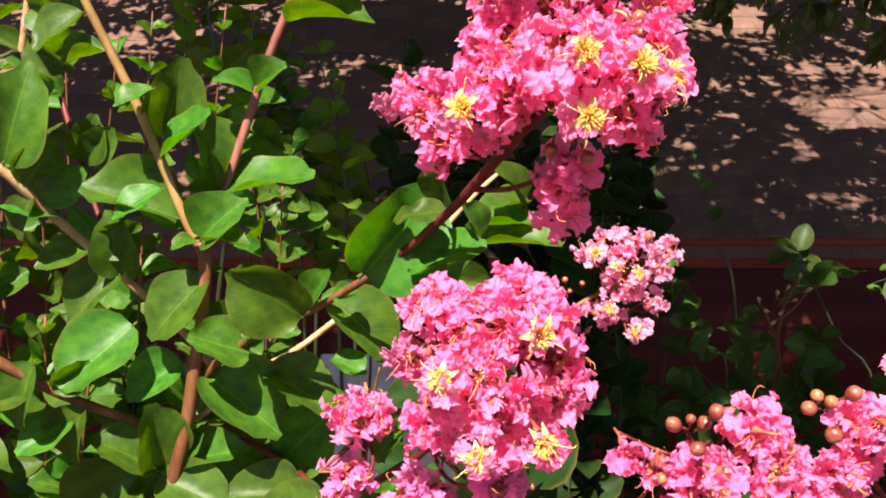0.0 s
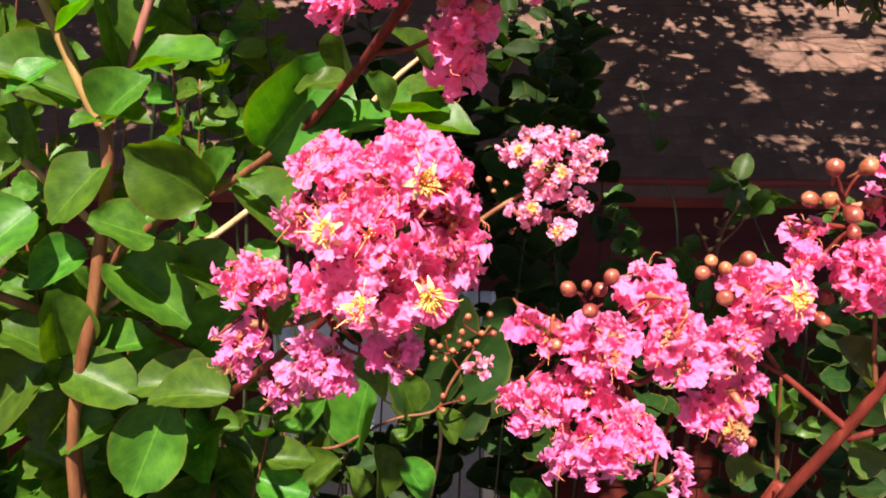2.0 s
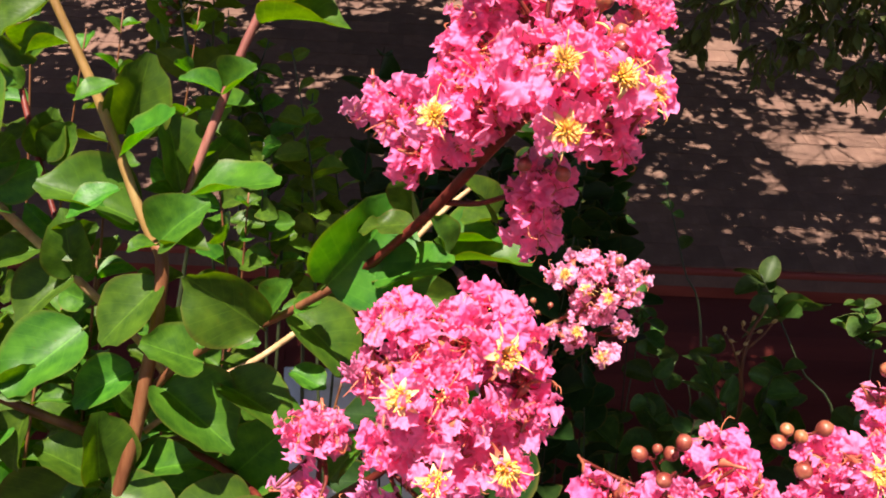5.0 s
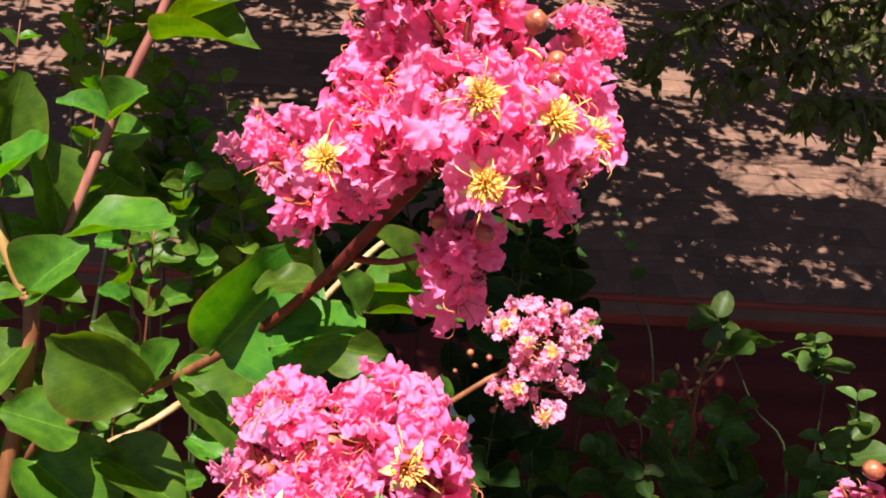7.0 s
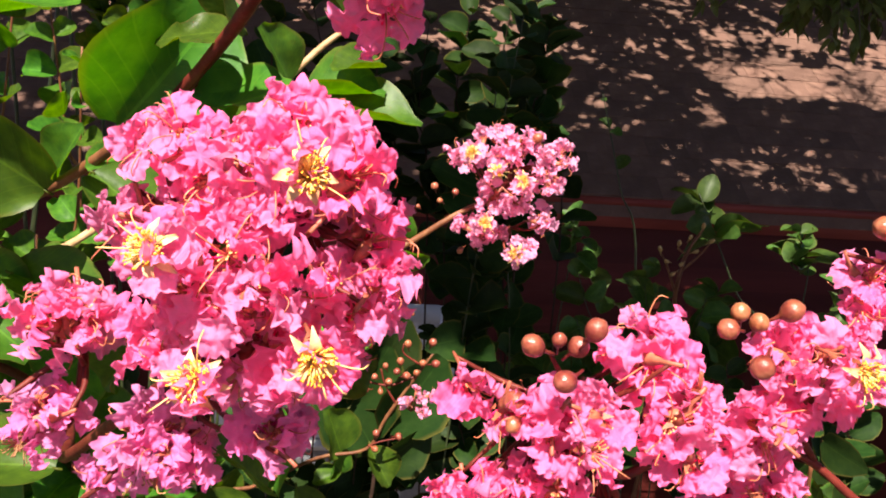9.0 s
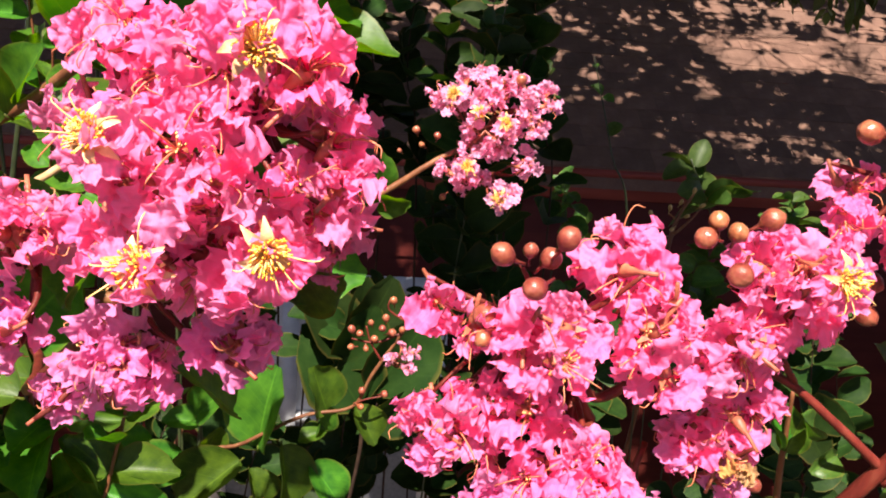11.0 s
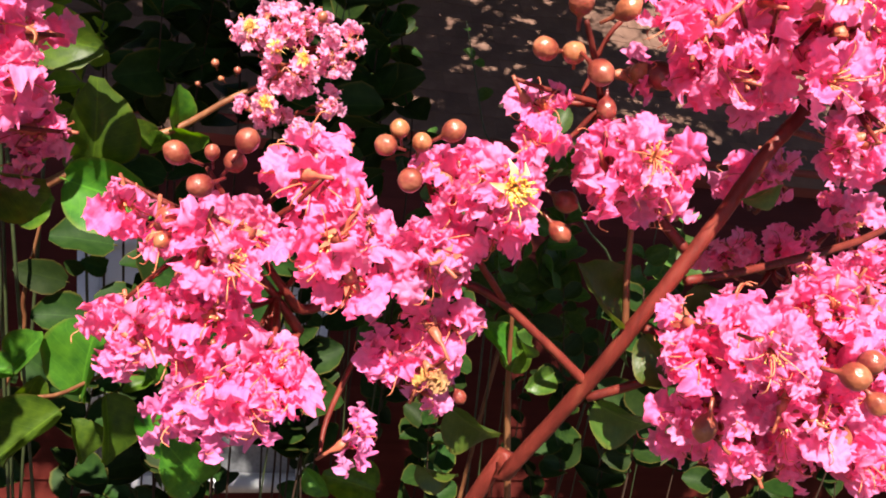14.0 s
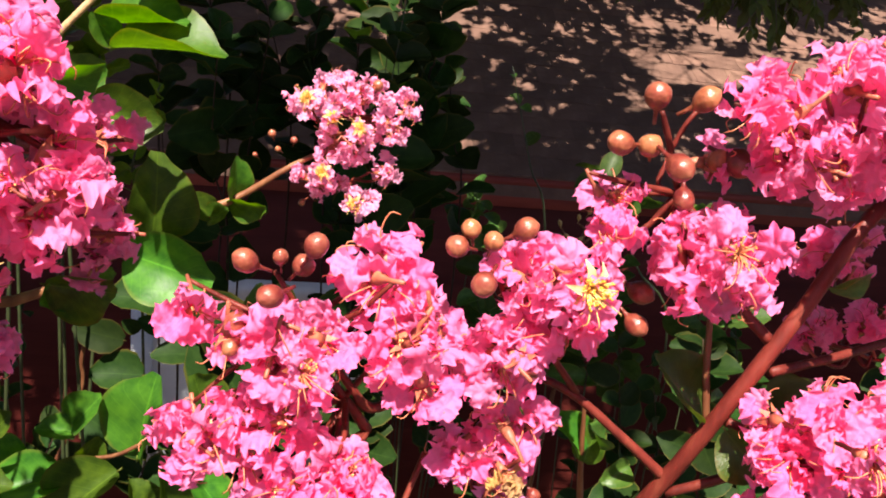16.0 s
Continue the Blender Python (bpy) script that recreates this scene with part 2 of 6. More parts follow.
def smooth_line(points, steps=6):
    """A Catmull-Rom line through the points, each (x, y, z, radius)."""
    p = [np.array(q, float) for q in points]
    p = [2 * p[0] - p[1]] + p + [2 * p[-1] - p[-2]]
    out = []
    for i in range(1, len(p) - 2):
        for s in range(steps):
            t = s / steps
            out.append(0.5 * (2 * p[i] + (p[i + 1] - p[i - 1]) * t + (2 * p[i - 1] - 5 * p[i] + 4 * p[i + 1] - p[i + 2]) * t * t
                              + (3 * p[i] - p[i - 1] - 3 * p[i + 1] + p[i + 2]) * t ** 3))
    out.append(p[-2])
    return out


def tube(bm, line, sides=8, rough=0.0, rnd=None, material=0):
    """A tapered tube along a line of (x, y, z, radius)."""
    rings = []
    ref = Vector((0.3, 0.2, 0.93))
    for i, q in enumerate(line):
        a = Vector(line[max(i - 1, 0)][:3])
        b = Vector(line[min(i + 1, len(line) - 1)][:3])
        d = (b - a).normalized()
        x = d.cross(ref)
        if x.length < 0.05:
            x = d.cross(Vector((1, 0, 0)))
        x.normalize()
        y = d.cross(x)
        ring = []
        for s in range(sides):
            an = 2 * math.pi * s / sides
            r = max(q[3], 0.0001) * (1 + (rnd.uniform(-rough, rough) if rnd else 0))
            ring.append(bm.verts.new(Vector(q[:3]) + x * (r * math.cos(an)) + y * (r * math.sin(an))))
        rings.append(ring)
    for r0, r1 in zip(rings, rings[1:]):
        for s in range(sides):
            f = bm.faces.new((r0[s], r0[(s + 1) % sides], r1[(s + 1) % sides], r1[s]))
            f.material_index = material
    for ring, flip in ((rings[0], True), (rings[-1], False)):
        f = bm.faces.new(list(reversed(ring)) if flip else ring)
        f.material_index = material
    return rings


def leaf_mesh(name, material, seed, rows=12, cols=8, width=0.58, cup=0.10, curl=0.10, wave=0.02, tipped=1.0, notch=0.0, fold=0.0):
    """A leaf one unit long, base at the origin, tip along +Y, upper face +Z, with a short stalk."""
    rnd = random.Random(seed)
    bm = bmesh.new()
    uvl = bm.loops.layers.uv.new("UVMap")
    ph = [rnd.uniform(0, 6.28) for _ in range(4)]
    grid, uvs = [], {}
    for i in range(rows + 1):
        v = i / rows
        w = width / 2 * (math.sin(math.pi * min(1, v * 0.97 + 0.02) ** (0.90 * tipped)) ** 0.50) + 0.004
        w *= 1 + 0.03 * math.sin(4 * v + ph[0])
        if v > 0.86:
            w *= 1 - 0.35 * math.sin(math.pi * (v - 0.86) / 0.14)
        if notch and abs(v - 0.62) < 0.16:
            w *= 1 - notch * (1 - abs(v - 0.62) / 0.16)
        row = []
        for j in range(cols + 1):
            u = j / cols * 2 - 1
            x = u * w * (1 + 0.018 * math.sin(9 * v + ph[1] + u))
            z = cup * width * (u * u) * math.sin(math.pi * min(1, v + 0.05)) - curl * (v * v) + wave * math.sin(8 * v + ph[2] + 2 * u) * abs(u) + 0.01 * math.sin(14 * v + ph[3]) * u + fold * w * abs(u) * min(1.0, 4 * (1 - v))
            vert = bm.verts.new((x, 0.04 + 0.96 * v, z))
            uvs[vert] = ((u + 1) / 2, v)
            row.append(vert)
        grid.append(row)
    for i in range(rows):
        for j in range(cols):
            f = bm.faces.new((grid[i][j], grid[i][j + 1], grid[i + 1][j + 1], grid[i + 1][j]))
            for lp in f.loops:
                lp[uvl].uv = uvs[lp.vert]
    st = [(0, -0.02, -0.004, 0.014), (0, 0.06, 0.0, 0.012)]
    tube(bm, st, 5)
    return to_mesh(name, bm, material)


def leaf_set(name, material, n, seed, **kw):
    out = []
    for i in range(n):
        r = random.Random(seed + i)
        opts = dict(width=r.uniform(0.66, 0.82), fold=r.uniform(0.08, 0.50), cup=r.uniform(-0.1, 0.40), curl=r.uniform(-0.10, 0.30), wave=r.uniform(0.015, 0.05), tipped=r.uniform(0.9, 1.1))
        opts.update(kw)
        out.append(leaf_mesh(name, material, seed + i, **opts))
    return out


LEAVES = leaf_set("leaf", M_LEAF, 12, 10)
LEAVES_HOLED = [leaf_mesh("leaf", M_LEAF, 71, width=0.6, notch=0.75, cup=0.15)]
LEAVES_YOUNG = leaf_set("leaf", M_LEAF_YOUNG, 4, 30)
LEAVES_WORN = leaf_set("leaf", M_LEAF_WORN, 3, 40, cup=0.3)
# first set carries the shaded leaf colour, second the sunlit one
LEAVES_SHADE = leaf_set("leaf", M_LEAF_SHADE, 4, 50, rows=5, cols=4)
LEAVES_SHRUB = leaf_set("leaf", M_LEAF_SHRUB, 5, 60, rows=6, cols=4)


def turn_to(base, tip, roll, toward=Vector((0.05, -0.95, 0.30))):
    """The pose of a unit leaf from base to tip; at roll 0 its upper face looks along toward, roll turns it about its midrib."""
    y = (tip - base)
    size = y.length
    y = y / size
    z = (toward - y * toward.dot(y))
    if z.length < 1e-3:
        z = Vector((0, 0, 1)) - y * y.z
    z.normalize()
    x = y.cross(z)
    m = Matrix((x, y, z)).transposed() @ Matrix.Rotation(radians(roll), 3, "Y")
    return Matrix.Translation(base) @ m.to_4x4() @ Matrix.Diagonal((size, size, size, 1))


def add_leaf(parent, meshes, rnd, base, tip, roll=0.0, toward=Vector((0.05, -0.95, 0.30)), name="leaf"):
    ob = new(name, rnd.choice(meshes))
    ob.parent = parent
    ob.matrix_local = turn_to(Vector(base), Vector(tip), roll, toward)
    return ob


def lay_leaf(parent, meshes, rnd, row, name="leaf"):
    """A leaf from base to tip, tipped by an angle from facing the path towards the sky (0) or towards one side (1, -1)."""
    base, tip, a, lean = Vector(row[:3]), Vector(row[3:6]), radians(row[6]), row[7]
    side = Vector((lean, -0.1, 0.25)) if lean else Vector((0.0, 0.05, 1.0))
    return add_leaf(parent, meshes, rnd, base, tip, rnd.uniform(-6, 6), Vector((0.05, -0.96, 0.24)) * math.cos(a) + side * math.sin(a), name)


def petal_mesh(name, material, seed, limb=0.0108, rings=6, segs=46):
    """A petal on a thin claw: a rounded, frilled limb crumpled like tissue. Base at the origin, along +Y, face +Z."""
    r = random.Random(seed)
    bm = bmesh.new()
    uvl = bm.loops.layers.uv.new("UVMap")
    ph = [r.uniform(0, 6.28) for _ in range(8)]
    off = Vector((r.uniform(0, 50), r.uniform(0, 50), seed * 1.7))
    claw, rad = 0.0044, limb / 2
    n1, n2, n3 = r.choice((2, 3, 4)), r.choice((6, 7, 8)), r.choice((11, 12, 13))
    teeth = [r.uniform(-1, 1) for _ in range(segs)]
    uvs = {}

    def vert(rho, th, tooth=0.0):
        # deep rounded lobes round the rim, with a finer frill on them
        lobes = 0.045 * math.sin(n2 * th + ph[1]) + 0.05 * math.sin(n3 * th + ph[6])
        edge = 1 + (lobes + 0.18 * noise.noise(off + Vector((1.8 * math.cos(th), 1.8 * math.sin(th), 0)))) * rho * rho
        edge *= 1 + 0.06 * tooth
        x, y = rho * math.cos(th) * edge * 1.10, rho * math.sin(th) * edge
        q = Vector((x, y, 0))
        frill = rho ** 3
        z = 0.60 * noise.noise(off + q * 1.7) * (0.35 + 0.65 * rho) + 0.40 * noise.noise(off * 2 + q * 3.3) * (0.3 + 0.7 * rho)
        z += 0.14 * rho * rho * math.sin(n1 * th + ph[2]) + frill * (0.22 * math.sin(n2 * th + ph[3]) + 0.12 * math.sin(n3 * th + ph[7]))
        z += 0.30 * math.cos(ph[4]) * y + 0.35 * math.cos(ph[5]) * rho * rho + 0.09 * tooth
        # the rim rolls in towards the middle a little
        pull = 1 - 0.10 * frill * abs(math.sin(0.5 * n2 * th + ph[3]))
        v = bm.verts.new((x * rad * pull, claw + rad * (0.92 + y * pull), z * rad))
        uvs[v] = (0.5 + 0.5 * x, max(0.0, min(1.0, 0.15 + 0.85 * (0.5 + 0.5 * y) * 0.6 + 0.35 * rho * 0.85)))
        return v

    mid = vert(0.0, 0.0)
    rows = [[vert((k + 1) / rings, 2 * math.pi * a / segs - math.pi / 2, teeth[a] if k == rings - 1 else 0.0) for a in range(segs)] for k in range(rings)]
    faces = [bm.faces.new((mid, rows[0][a], rows[0][(a + 1) % segs])) for a in range(segs)]
    for k in range(rings - 1):
        faces += [bm.faces.new((rows[k][a], rows[k + 1][a], rows[k + 1][(a + 1) % segs], rows[k][(a + 1) % segs])) for a in range(segs)]
    for f in faces:
        for lp in f.loops:
            lp[uvl].uv = uvs[lp.vert]
    tube(bm, [(0, 0, 0, 0.00045), (0, claw * 0.6, 0.0006, 0.0004), (0, claw + rad * 0.15, rows[-1][0].co.z, 0.00035)], 4)
    return to_mesh(name, bm, material)


PETALS = [petal_mesh("petal", M_PETAL, 100 + i) for i in range(14)]
PETALS_PALE = [petal_mesh("petal", M_PETAL_PALE, 130 + i, 0.0104) for i in range(8)]
PETALS_DRY = [petal_mesh("petal", M_PETAL_DRY, 170 + i, 0.0115) for i in range(3)]
PETALS_OLD = [petal_mesh("petal", M_PETAL_OLD, 150 + i, 0.0112) for i in range(6)]


def calyx_mesh():
    """Cup with six pointed lobes and a stalk, opening along +Z at the origin."""
    bm = bmesh.new()
    tube(bm, [(0, 0, -0.016, 0.0007), (0.0005, 0, -0.009, 0.0008), (0, 0, -0.007, 0.0014), (0, 0, -0.004, 0.0023), (0, 0, -0.001, 0.0025), (0, 0, -0.0012, 0.0012)], 9)
    for i in range(6):
        a = math.pi * 2 * (i + 0.5) / 6
        c, s = math.cos(a), math.sin(a)
        pts = [(0.0030 * c - 0.0014 * s, 0.0030 * s + 0.0014 * c, -0.001), (0.0030 * c + 0.0014 * s, 0.0030 * s - 0.0014 * c, -0.001), (0.0058 * c, 0.0058 * s, 0.0022)]
        bm.faces.new([bm.verts.new(p) for p in pts])
    return to_mesh("flower", bm, M_CALYX)


CALYX = calyx_mesh()


def stamen_mesh(seed, count, spread, high, anthers, filament):
    """A tuft of thread-like filaments with yellow anthers, and a few long outer ones that curl."""
    r = random.Random(seed)
    bm = bmesh.new()
    for i in range(count):
        a, s = r.uniform(0, 6.28), spread * math.sqrt(r.random())
        h = high * r.uniform(0.5, 1.2)
        x, y = s * math.cos(a), s * math.sin(a)
        tube(bm, [(0.1 * x, 0.1 * y, 0, 0.00030), (0.5 * x, 0.5 * y, 0.6 * h, 0.00026), (x, y, h, 0.00022)], 4)
        q = bmesh.ops.create_icosphere(bm, subdivisions=1, radius=0.00034)["verts"]
        for v in q:
            v.co = Vector((v.co.x * 1.5, v.co.y, v.co.z * 0.8)) + Vector((x, y, h))
            for f in v.link_faces:
                f.material_index = 1
    for i in range(4):
        a = r.uniform(0, 6.28)
        c, s, l = math.cos(a), math.sin(a), r.uniform(0.008, 0.015)
        tube(bm, smooth_line([(0, 0, 0, 0.00028), (0.35 * l * c, 0.35 * l * s, 0.006, 0.00025), (0.8 * l * c, 0.8 * l * s, 0.009, 0.00022), (l * c, l * s, 0.0065, 0.00018)], 3), 4)
    if count > 40:
        # the pale six-pointed star of the calyx stands behind the tuft
        for i in range(6):
            a = math.pi * 2 * i / 6 + r.uniform(0.1, 0.5)
            c, s, l, up = math.cos(a), math.sin(a), r.uniform(0.0075, 0.0105), r.uniform(0.0015, 0.005)
            line = [(0.0012, 0.0014, 0.0015), (0.35 * l, 0.0022, 0.8 * up + 0.0022), (0.7 * l, 0.0015, up + 0.0016), (l, 0.0002, 0.4 * up)]
            left = [bm.verts.new((x * c - w * s, x * s + w * c, z + 0.0006)) for x, w, z in line]
            mid = [bm.verts.new((x * c, x * s, z)) for x, w, z in line]
            right = [bm.verts.new((x * c + w * s, x * s - w * c, z + 0.0006)) for x, w, z in line]
            for p, q in ((left, mid), (mid, right)):
                for k in range(3):
                    bm.faces.new((p[k], p[k + 1], q[k + 1], q[k])).material_index = 2
    return to_mesh("stamen_tuft", bm, filament, anthers, M_STAR)


STAMENS_FRESH = [stamen_mesh(200 + i, 130, 0.0058, 0.0085, M_ANTHER, M_STAMEN) for i in range(3)]
STAMENS_SMALL = [stamen_mesh(210 + i, 9, 0.0035, 0.005, M_STAMEN, M_FILAMENT) for i in range(3)]
STAMENS_RED = [stamen_mesh(230 + i, 26, 0.0055, 0.0058, M_ANTHER_DRY, M_FILAMENT) for i in range(2)]
STAMENS_DRY = [stamen_mesh(220 + i, 24, 0.0075, 0.008, M_DRY, M_DRY) for i in range(2)]


def face_along(place, direction, spin):
    q = Vector(direction).to_track_quat("Z", "Y").to_matrix().to_4x4()
    return Matrix.Translation(place) @ q @ Matrix.Rotation(spin, 4, "Z")


def add_flower(parent, rnd, place, direction, size=1.0, petals=PETALS, stamens=STAMENS_SMALL, count=6, open_angle=34):
    ob = new("flower", CALYX)
    ob.parent = parent
    ob.matrix_local = face_along(place, direction, rnd.uniform(0, 6.28)) @ Matrix.Diagonal((size, size, size, 1))
    for i in range(count):
        p = new("petal", rnd.choice(petals))
        p.parent = ob
        up = rnd.gauss(open_angle, 28)
        p.matrix_local = (Matrix.Rotation(2 * math.pi * (i + rnd.uniform(-0.2, 0.2)) / count, 4, "Z") @ Matrix.Rotation(radians(up), 4, "X")
                          @ Matrix.Rotation(rnd.gauss(0, 0.6), 4, "Y") @ Matrix.Scale(rnd.uniform(0.8, 1.22), 4))
    st = new("stamen_tuft", rnd.choice(stamens))
    st.parent = ob
    if stamens is STAMENS_FRESH:
        st.matrix_local = Matrix.Translation((0, 0, 0.003))
    return ob


def bud_mesh(name, material, seed, slim=0.84):
    """A top-shaped bud with six raised seams and a blunt point along +Z, tapering into its stalk; one unit long."""
    bm = bmesh.new()
    r = random.Random(seed)
    prof = [(-1.15, 0.075), (-0.80, 0.08), (-0.60, 0.11), (-0.50, 0.21), (-0.40, 0.34), (-0.24, 0.45), (-0.04, 0.495), (0.12, 0.48), (0.26, 0.42), (0.38, 0.31), (0.46, 0.18), (0.53, 0.05)]
    rings = []
    for z, rad in prof:
        seam = 0.0 if z < -0.5 else min(1.0, (z + 0.5) / 0.4)
        ring = []
        for s in range(24):
            an = 2 * math.pi * s / 24
            k = rad * slim * (1 + 0.055 * seam * (abs(math.cos(3 * an)) ** 6 - 0.35) + 0.03 * math.sin(an + seed))
            ring.append(bm.verts.new((k * math.cos(an) + 0.05 * math.sin(2 * z + seed), k * math.sin(an), z)))
        rings.append(ring)
    for a, b in zip(rings, rings[1:]):
        for s in range(24):
            bm.faces.new((a[s], a[(s + 1) % 24], b[(s + 1) % 24], b[s]))
    bm.faces.new(rings[-1])
    bm.faces.new(rings[0][::-1])
    return to_mesh(name, bm, material)


BUDS = [bud_mesh("bud", M_BUD, k, 0.90 + 0.06 * k) for k in range(3)]
BUD_GREEN = bud_mesh("bud", M_BUD_GREEN, 2, 0.62)


def add_bud(parent, place, direction, size, mesh=None):
    ob = new("bud", mesh or BUDS[int(abs(place[0]) * 20000) % 3])
    ob.parent = parent
    ob.matrix_local = face_along(place, direction, size * 900) @ Matrix.Diagonal((size * 0.9, size * 0.9, size * 0.9, 1))
    return ob


def add_stem(parent, points, material, rnd, sides=9, name="stem", steps=6):
    bm = bmesh.new()
    tube(bm, smooth_line(points, steps), sides, 0.06, rnd)
    return part(name, bm, material, parent)


def fill_lobes(lobes, gap, rnd, tries=900):
    """Places and outward directions spread over the outside of a heap of ellipsoids (x, y, z, rx, ry, rz)."""
    spots = []
    heap = [(Vector(l[:3]), Vector(l[3:6])) for l in lobes]
    for c, r in heap:
        for _ in range(tries):
            d = Vector((rnd.gauss(0, 1), rnd.gauss(0, 1), rnd.gauss(0, 1))).normalized()
            p = c + Vector((d.x * r.x, d.y * r.y, d.z * r.z)) * rnd.uniform(0.80, 1.0)
            n = Vector((d.x / r.x, d.y / r.y, d.z / r.z)).normalized()
            if any((((p - c2).x / r2.x) ** 2 + ((p - c2).y / r2.y) ** 2 + ((p - c2).z / r2.z) ** 2) < 0.52 for c2, r2 in heap if c2 is not c):
                continue
            if all((p - q).length > gap for q, _ in spots):
                spots.append((p, n))
    return spots


def bloom(parent, lobes, rnd, hub, gap=0.0138, size=0.92, petals=PETALS, stems=M_STEM_RED, old_below=None):
    """A panicle: a heap of flowers on thin stalks that meet at the hub lines."""
    spots = fill_lobes(lobes, gap, rnd)
    for p, n in spots:
        n = (n + Vector((rnd.uniform(-0.5, 0.5), rnd.uniform(-0.5, 0.5), rnd.uniform(-0.3, 0.6)))).normalized()
        use = PETALS_OLD if old_below is not None and p.z < old_below else petals
        place = p - n * 0.010 * size
        add_flower(parent, rnd, place, n, size * rnd.uniform(0.85, 1.12), use)
        h = min((Vector(q) for q in hub), key=lambda q: (q - place).length)
        a = place - n * 0.013 * size
        mid = (a + h) / 2 - n * 0.004 + Vector((0, 0, -0.003))
        bm = bmesh.new()
        tube(bm, smooth_line([(*h, 0.0013), (*mid, 0.0010), (*a, 0.0007)], 4), 5)
        part("stalk", bm, stems, parent)
    return spots


def ground_z(y):
    s = min(1, max(0, (y - 0.6) / 3.2))
    return -0.02 - 2.9 * s * s * (3 - 2 * s)


def shoot(name, label, points, seed, pairs=10, size=0.045, start=0.35, meshes=None, stem=None, radius=0.003, category="branch", group="leafy shoots", face=Vector((0.05, -0.55, 0.8)), ground=True):
    """A leafy shoot: a thin stem through the points, with leaves in near-opposite pairs that shrink towards the tip."""
    rr = random.Random(seed)
    meshes, stem = meshes or LEAVES, stem or M_STEM
    top = thing(name, label, category, group=group)
    pts = [tuple(p) for p in points]
    if ground:
        a = pts[0]
        base = (a[0] + rr.uniform(-0.1, 0.1), a[1] + rr.uniform(0.0, 0.06), ground_z(a[1] + 0.03) - 0.03)
        mid = tuple((p + q) / 2 + rr.uniform(-0.02, 0.02) for p, q in zip(a, base))
        lower = [(*base, radius * 1.1), (*mid, radius * 1.0)]
    else:
        lower = []
    upper = [(*p, radius * (1 - 0.6 * i / max(1, len(pts) - 1))) for i, p in enumerate(pts)]
    add_stem(top, lower + upper, stem, rr, 7)
    line = smooth_line(upper, 10)
    for k in range(pairs):
        t = start + (1 - start) * k / max(1, pairs - 1)
        i = min(len(line) - 2, int(t * (len(line) - 1)))
        a, b = Vector(line[i][:3]), Vector(line[i + 1][:3])
        d = (b - a).normalized()
        side = d.cross(Vector((rr.gauss(0, 1), rr.gauss(0, 1), rr.gauss(0, 0.4)))).normalized()
        for sgn in (1, -1):
            if rr.random() < 0.08:
                continue
            way = (side * sgn + d * rr.uniform(0.2, 0.8) + Vector((0, 0, rr.uniform(-0.35, 0.3)))).normalized()
            l = size * rr.uniform(0.75, 1.2) * (1.0 - 0.45 * max(0, t - 0.6) / 0.4)
            f = face + Vector((rr.gauss(0, 0.35), rr.gauss(0, 0.35), rr.gauss(0, 0.35)))
            p = a + d * rr.uniform(-0.004, 0.004)
            add_leaf(top, meshes, rr, p, p + way * l, rr.uniform(-25, 25), f)
    return top


def rooted(parent, points, material, rnd, sides=10):
    """The main stem of a cane, from the ground up; points are in the world."""
    return add_stem(parent, points, material, rnd, sides)


# ---------------------------------------------------------------- the crape myrtle: flowering canes
cane = thing("flowering_branch", "crape myrtle branch bending under a large bright pink flower panicle", "branch", (0, 0, 0), "canes of the crape myrtle")
rnd = random.Random(1)
CANE_A = [
    (0.02, 0.72, -0.1, 0.012),
    (-0.172, 0.60, 0.7, 0.006),
    (-0.203, 0.574, 1.10, 0.0036),
    (-0.192, 0.568, 1.19, 0.0036),
    (-0.1679, 0.55, 1.2818, 0.0034),
    (-0.1287, 0.53, 1.3253, 0.0026),
    (-0.0762, 0.5, 1.3576, 0.0024),
    (-0.0262, 0.465, 1.3951, 0.0024),
    (-0.0150, 0.456, 1.4065, 0.0024),
]
CANE_A_TOP = [
    (-0.0262, 0.465, 1.3951, 0.0023),
    (0.0046, 0.43, 1.4293, 0.0025),
    (0.0274, 0.395, 1.4612, 0.0027),
    (0.0399, 0.37, 1.4793, 0.0025),
    (0.0494, 0.355, 1.4926, 0.0020),
    (0.0503, 0.35, 1.5124, 0.0016),
]
add_stem(cane, CANE_A_TOP, M_STEM_RED, rnd)
rooted(cane, CANE_A, M_STEM, rnd)
LOBES_A = [
    (0.0566, 0.345, 1.5015, 0.0275, 0.0214, 0.0229),
    (0.0272, 0.365, 1.497, 0.0192, 0.0184, 0.024),
    (-0.0084, 0.38, 1.4836, 0.018, 0.0124, 0.0112),
    (0.0015, 0.38, 1.4664, 0.012, 0.0099, 0.0113),
    (0.0226, 0.37, 1.5154, 0.017, 0.0134, 0.0146),
    (0.0492, 0.36, 1.5216, 0.0215, 0.0152, 0.0143),
    (0.0799, 0.345, 1.4993, 0.0128, 0.0133, 0.0186),
    (0.0752, 0.345, 1.4807, 0.0174, 0.0118, 0.0104),
    (0.0527, 0.37, 1.4515, 0.0124, 0.0131, 0.0185),
    (0.0557, 0.37, 1.4329, 0.009, 0.007, 0.0075),
    (0.0854, 0.36, 1.5281, 0.0134, 0.0098, 0.0097),
    (0.0397, 0.36, 1.5368, 0.0286, 0.0183, 0.0143),
    (0.0173, 0.375, 1.4742, 0.0123, 0.0105, 0.0123),
]
bloom(cane, LOBES_A, rnd, [
    (0.0399, 0.37, 1.4793),
    (0.0501, 0.36, 1.4925),
    (0.0511, 0.355, 1.5125),
    (0.0091, 0.39, 1.4744),
    (0.051, 0.375, 1.4484),
])
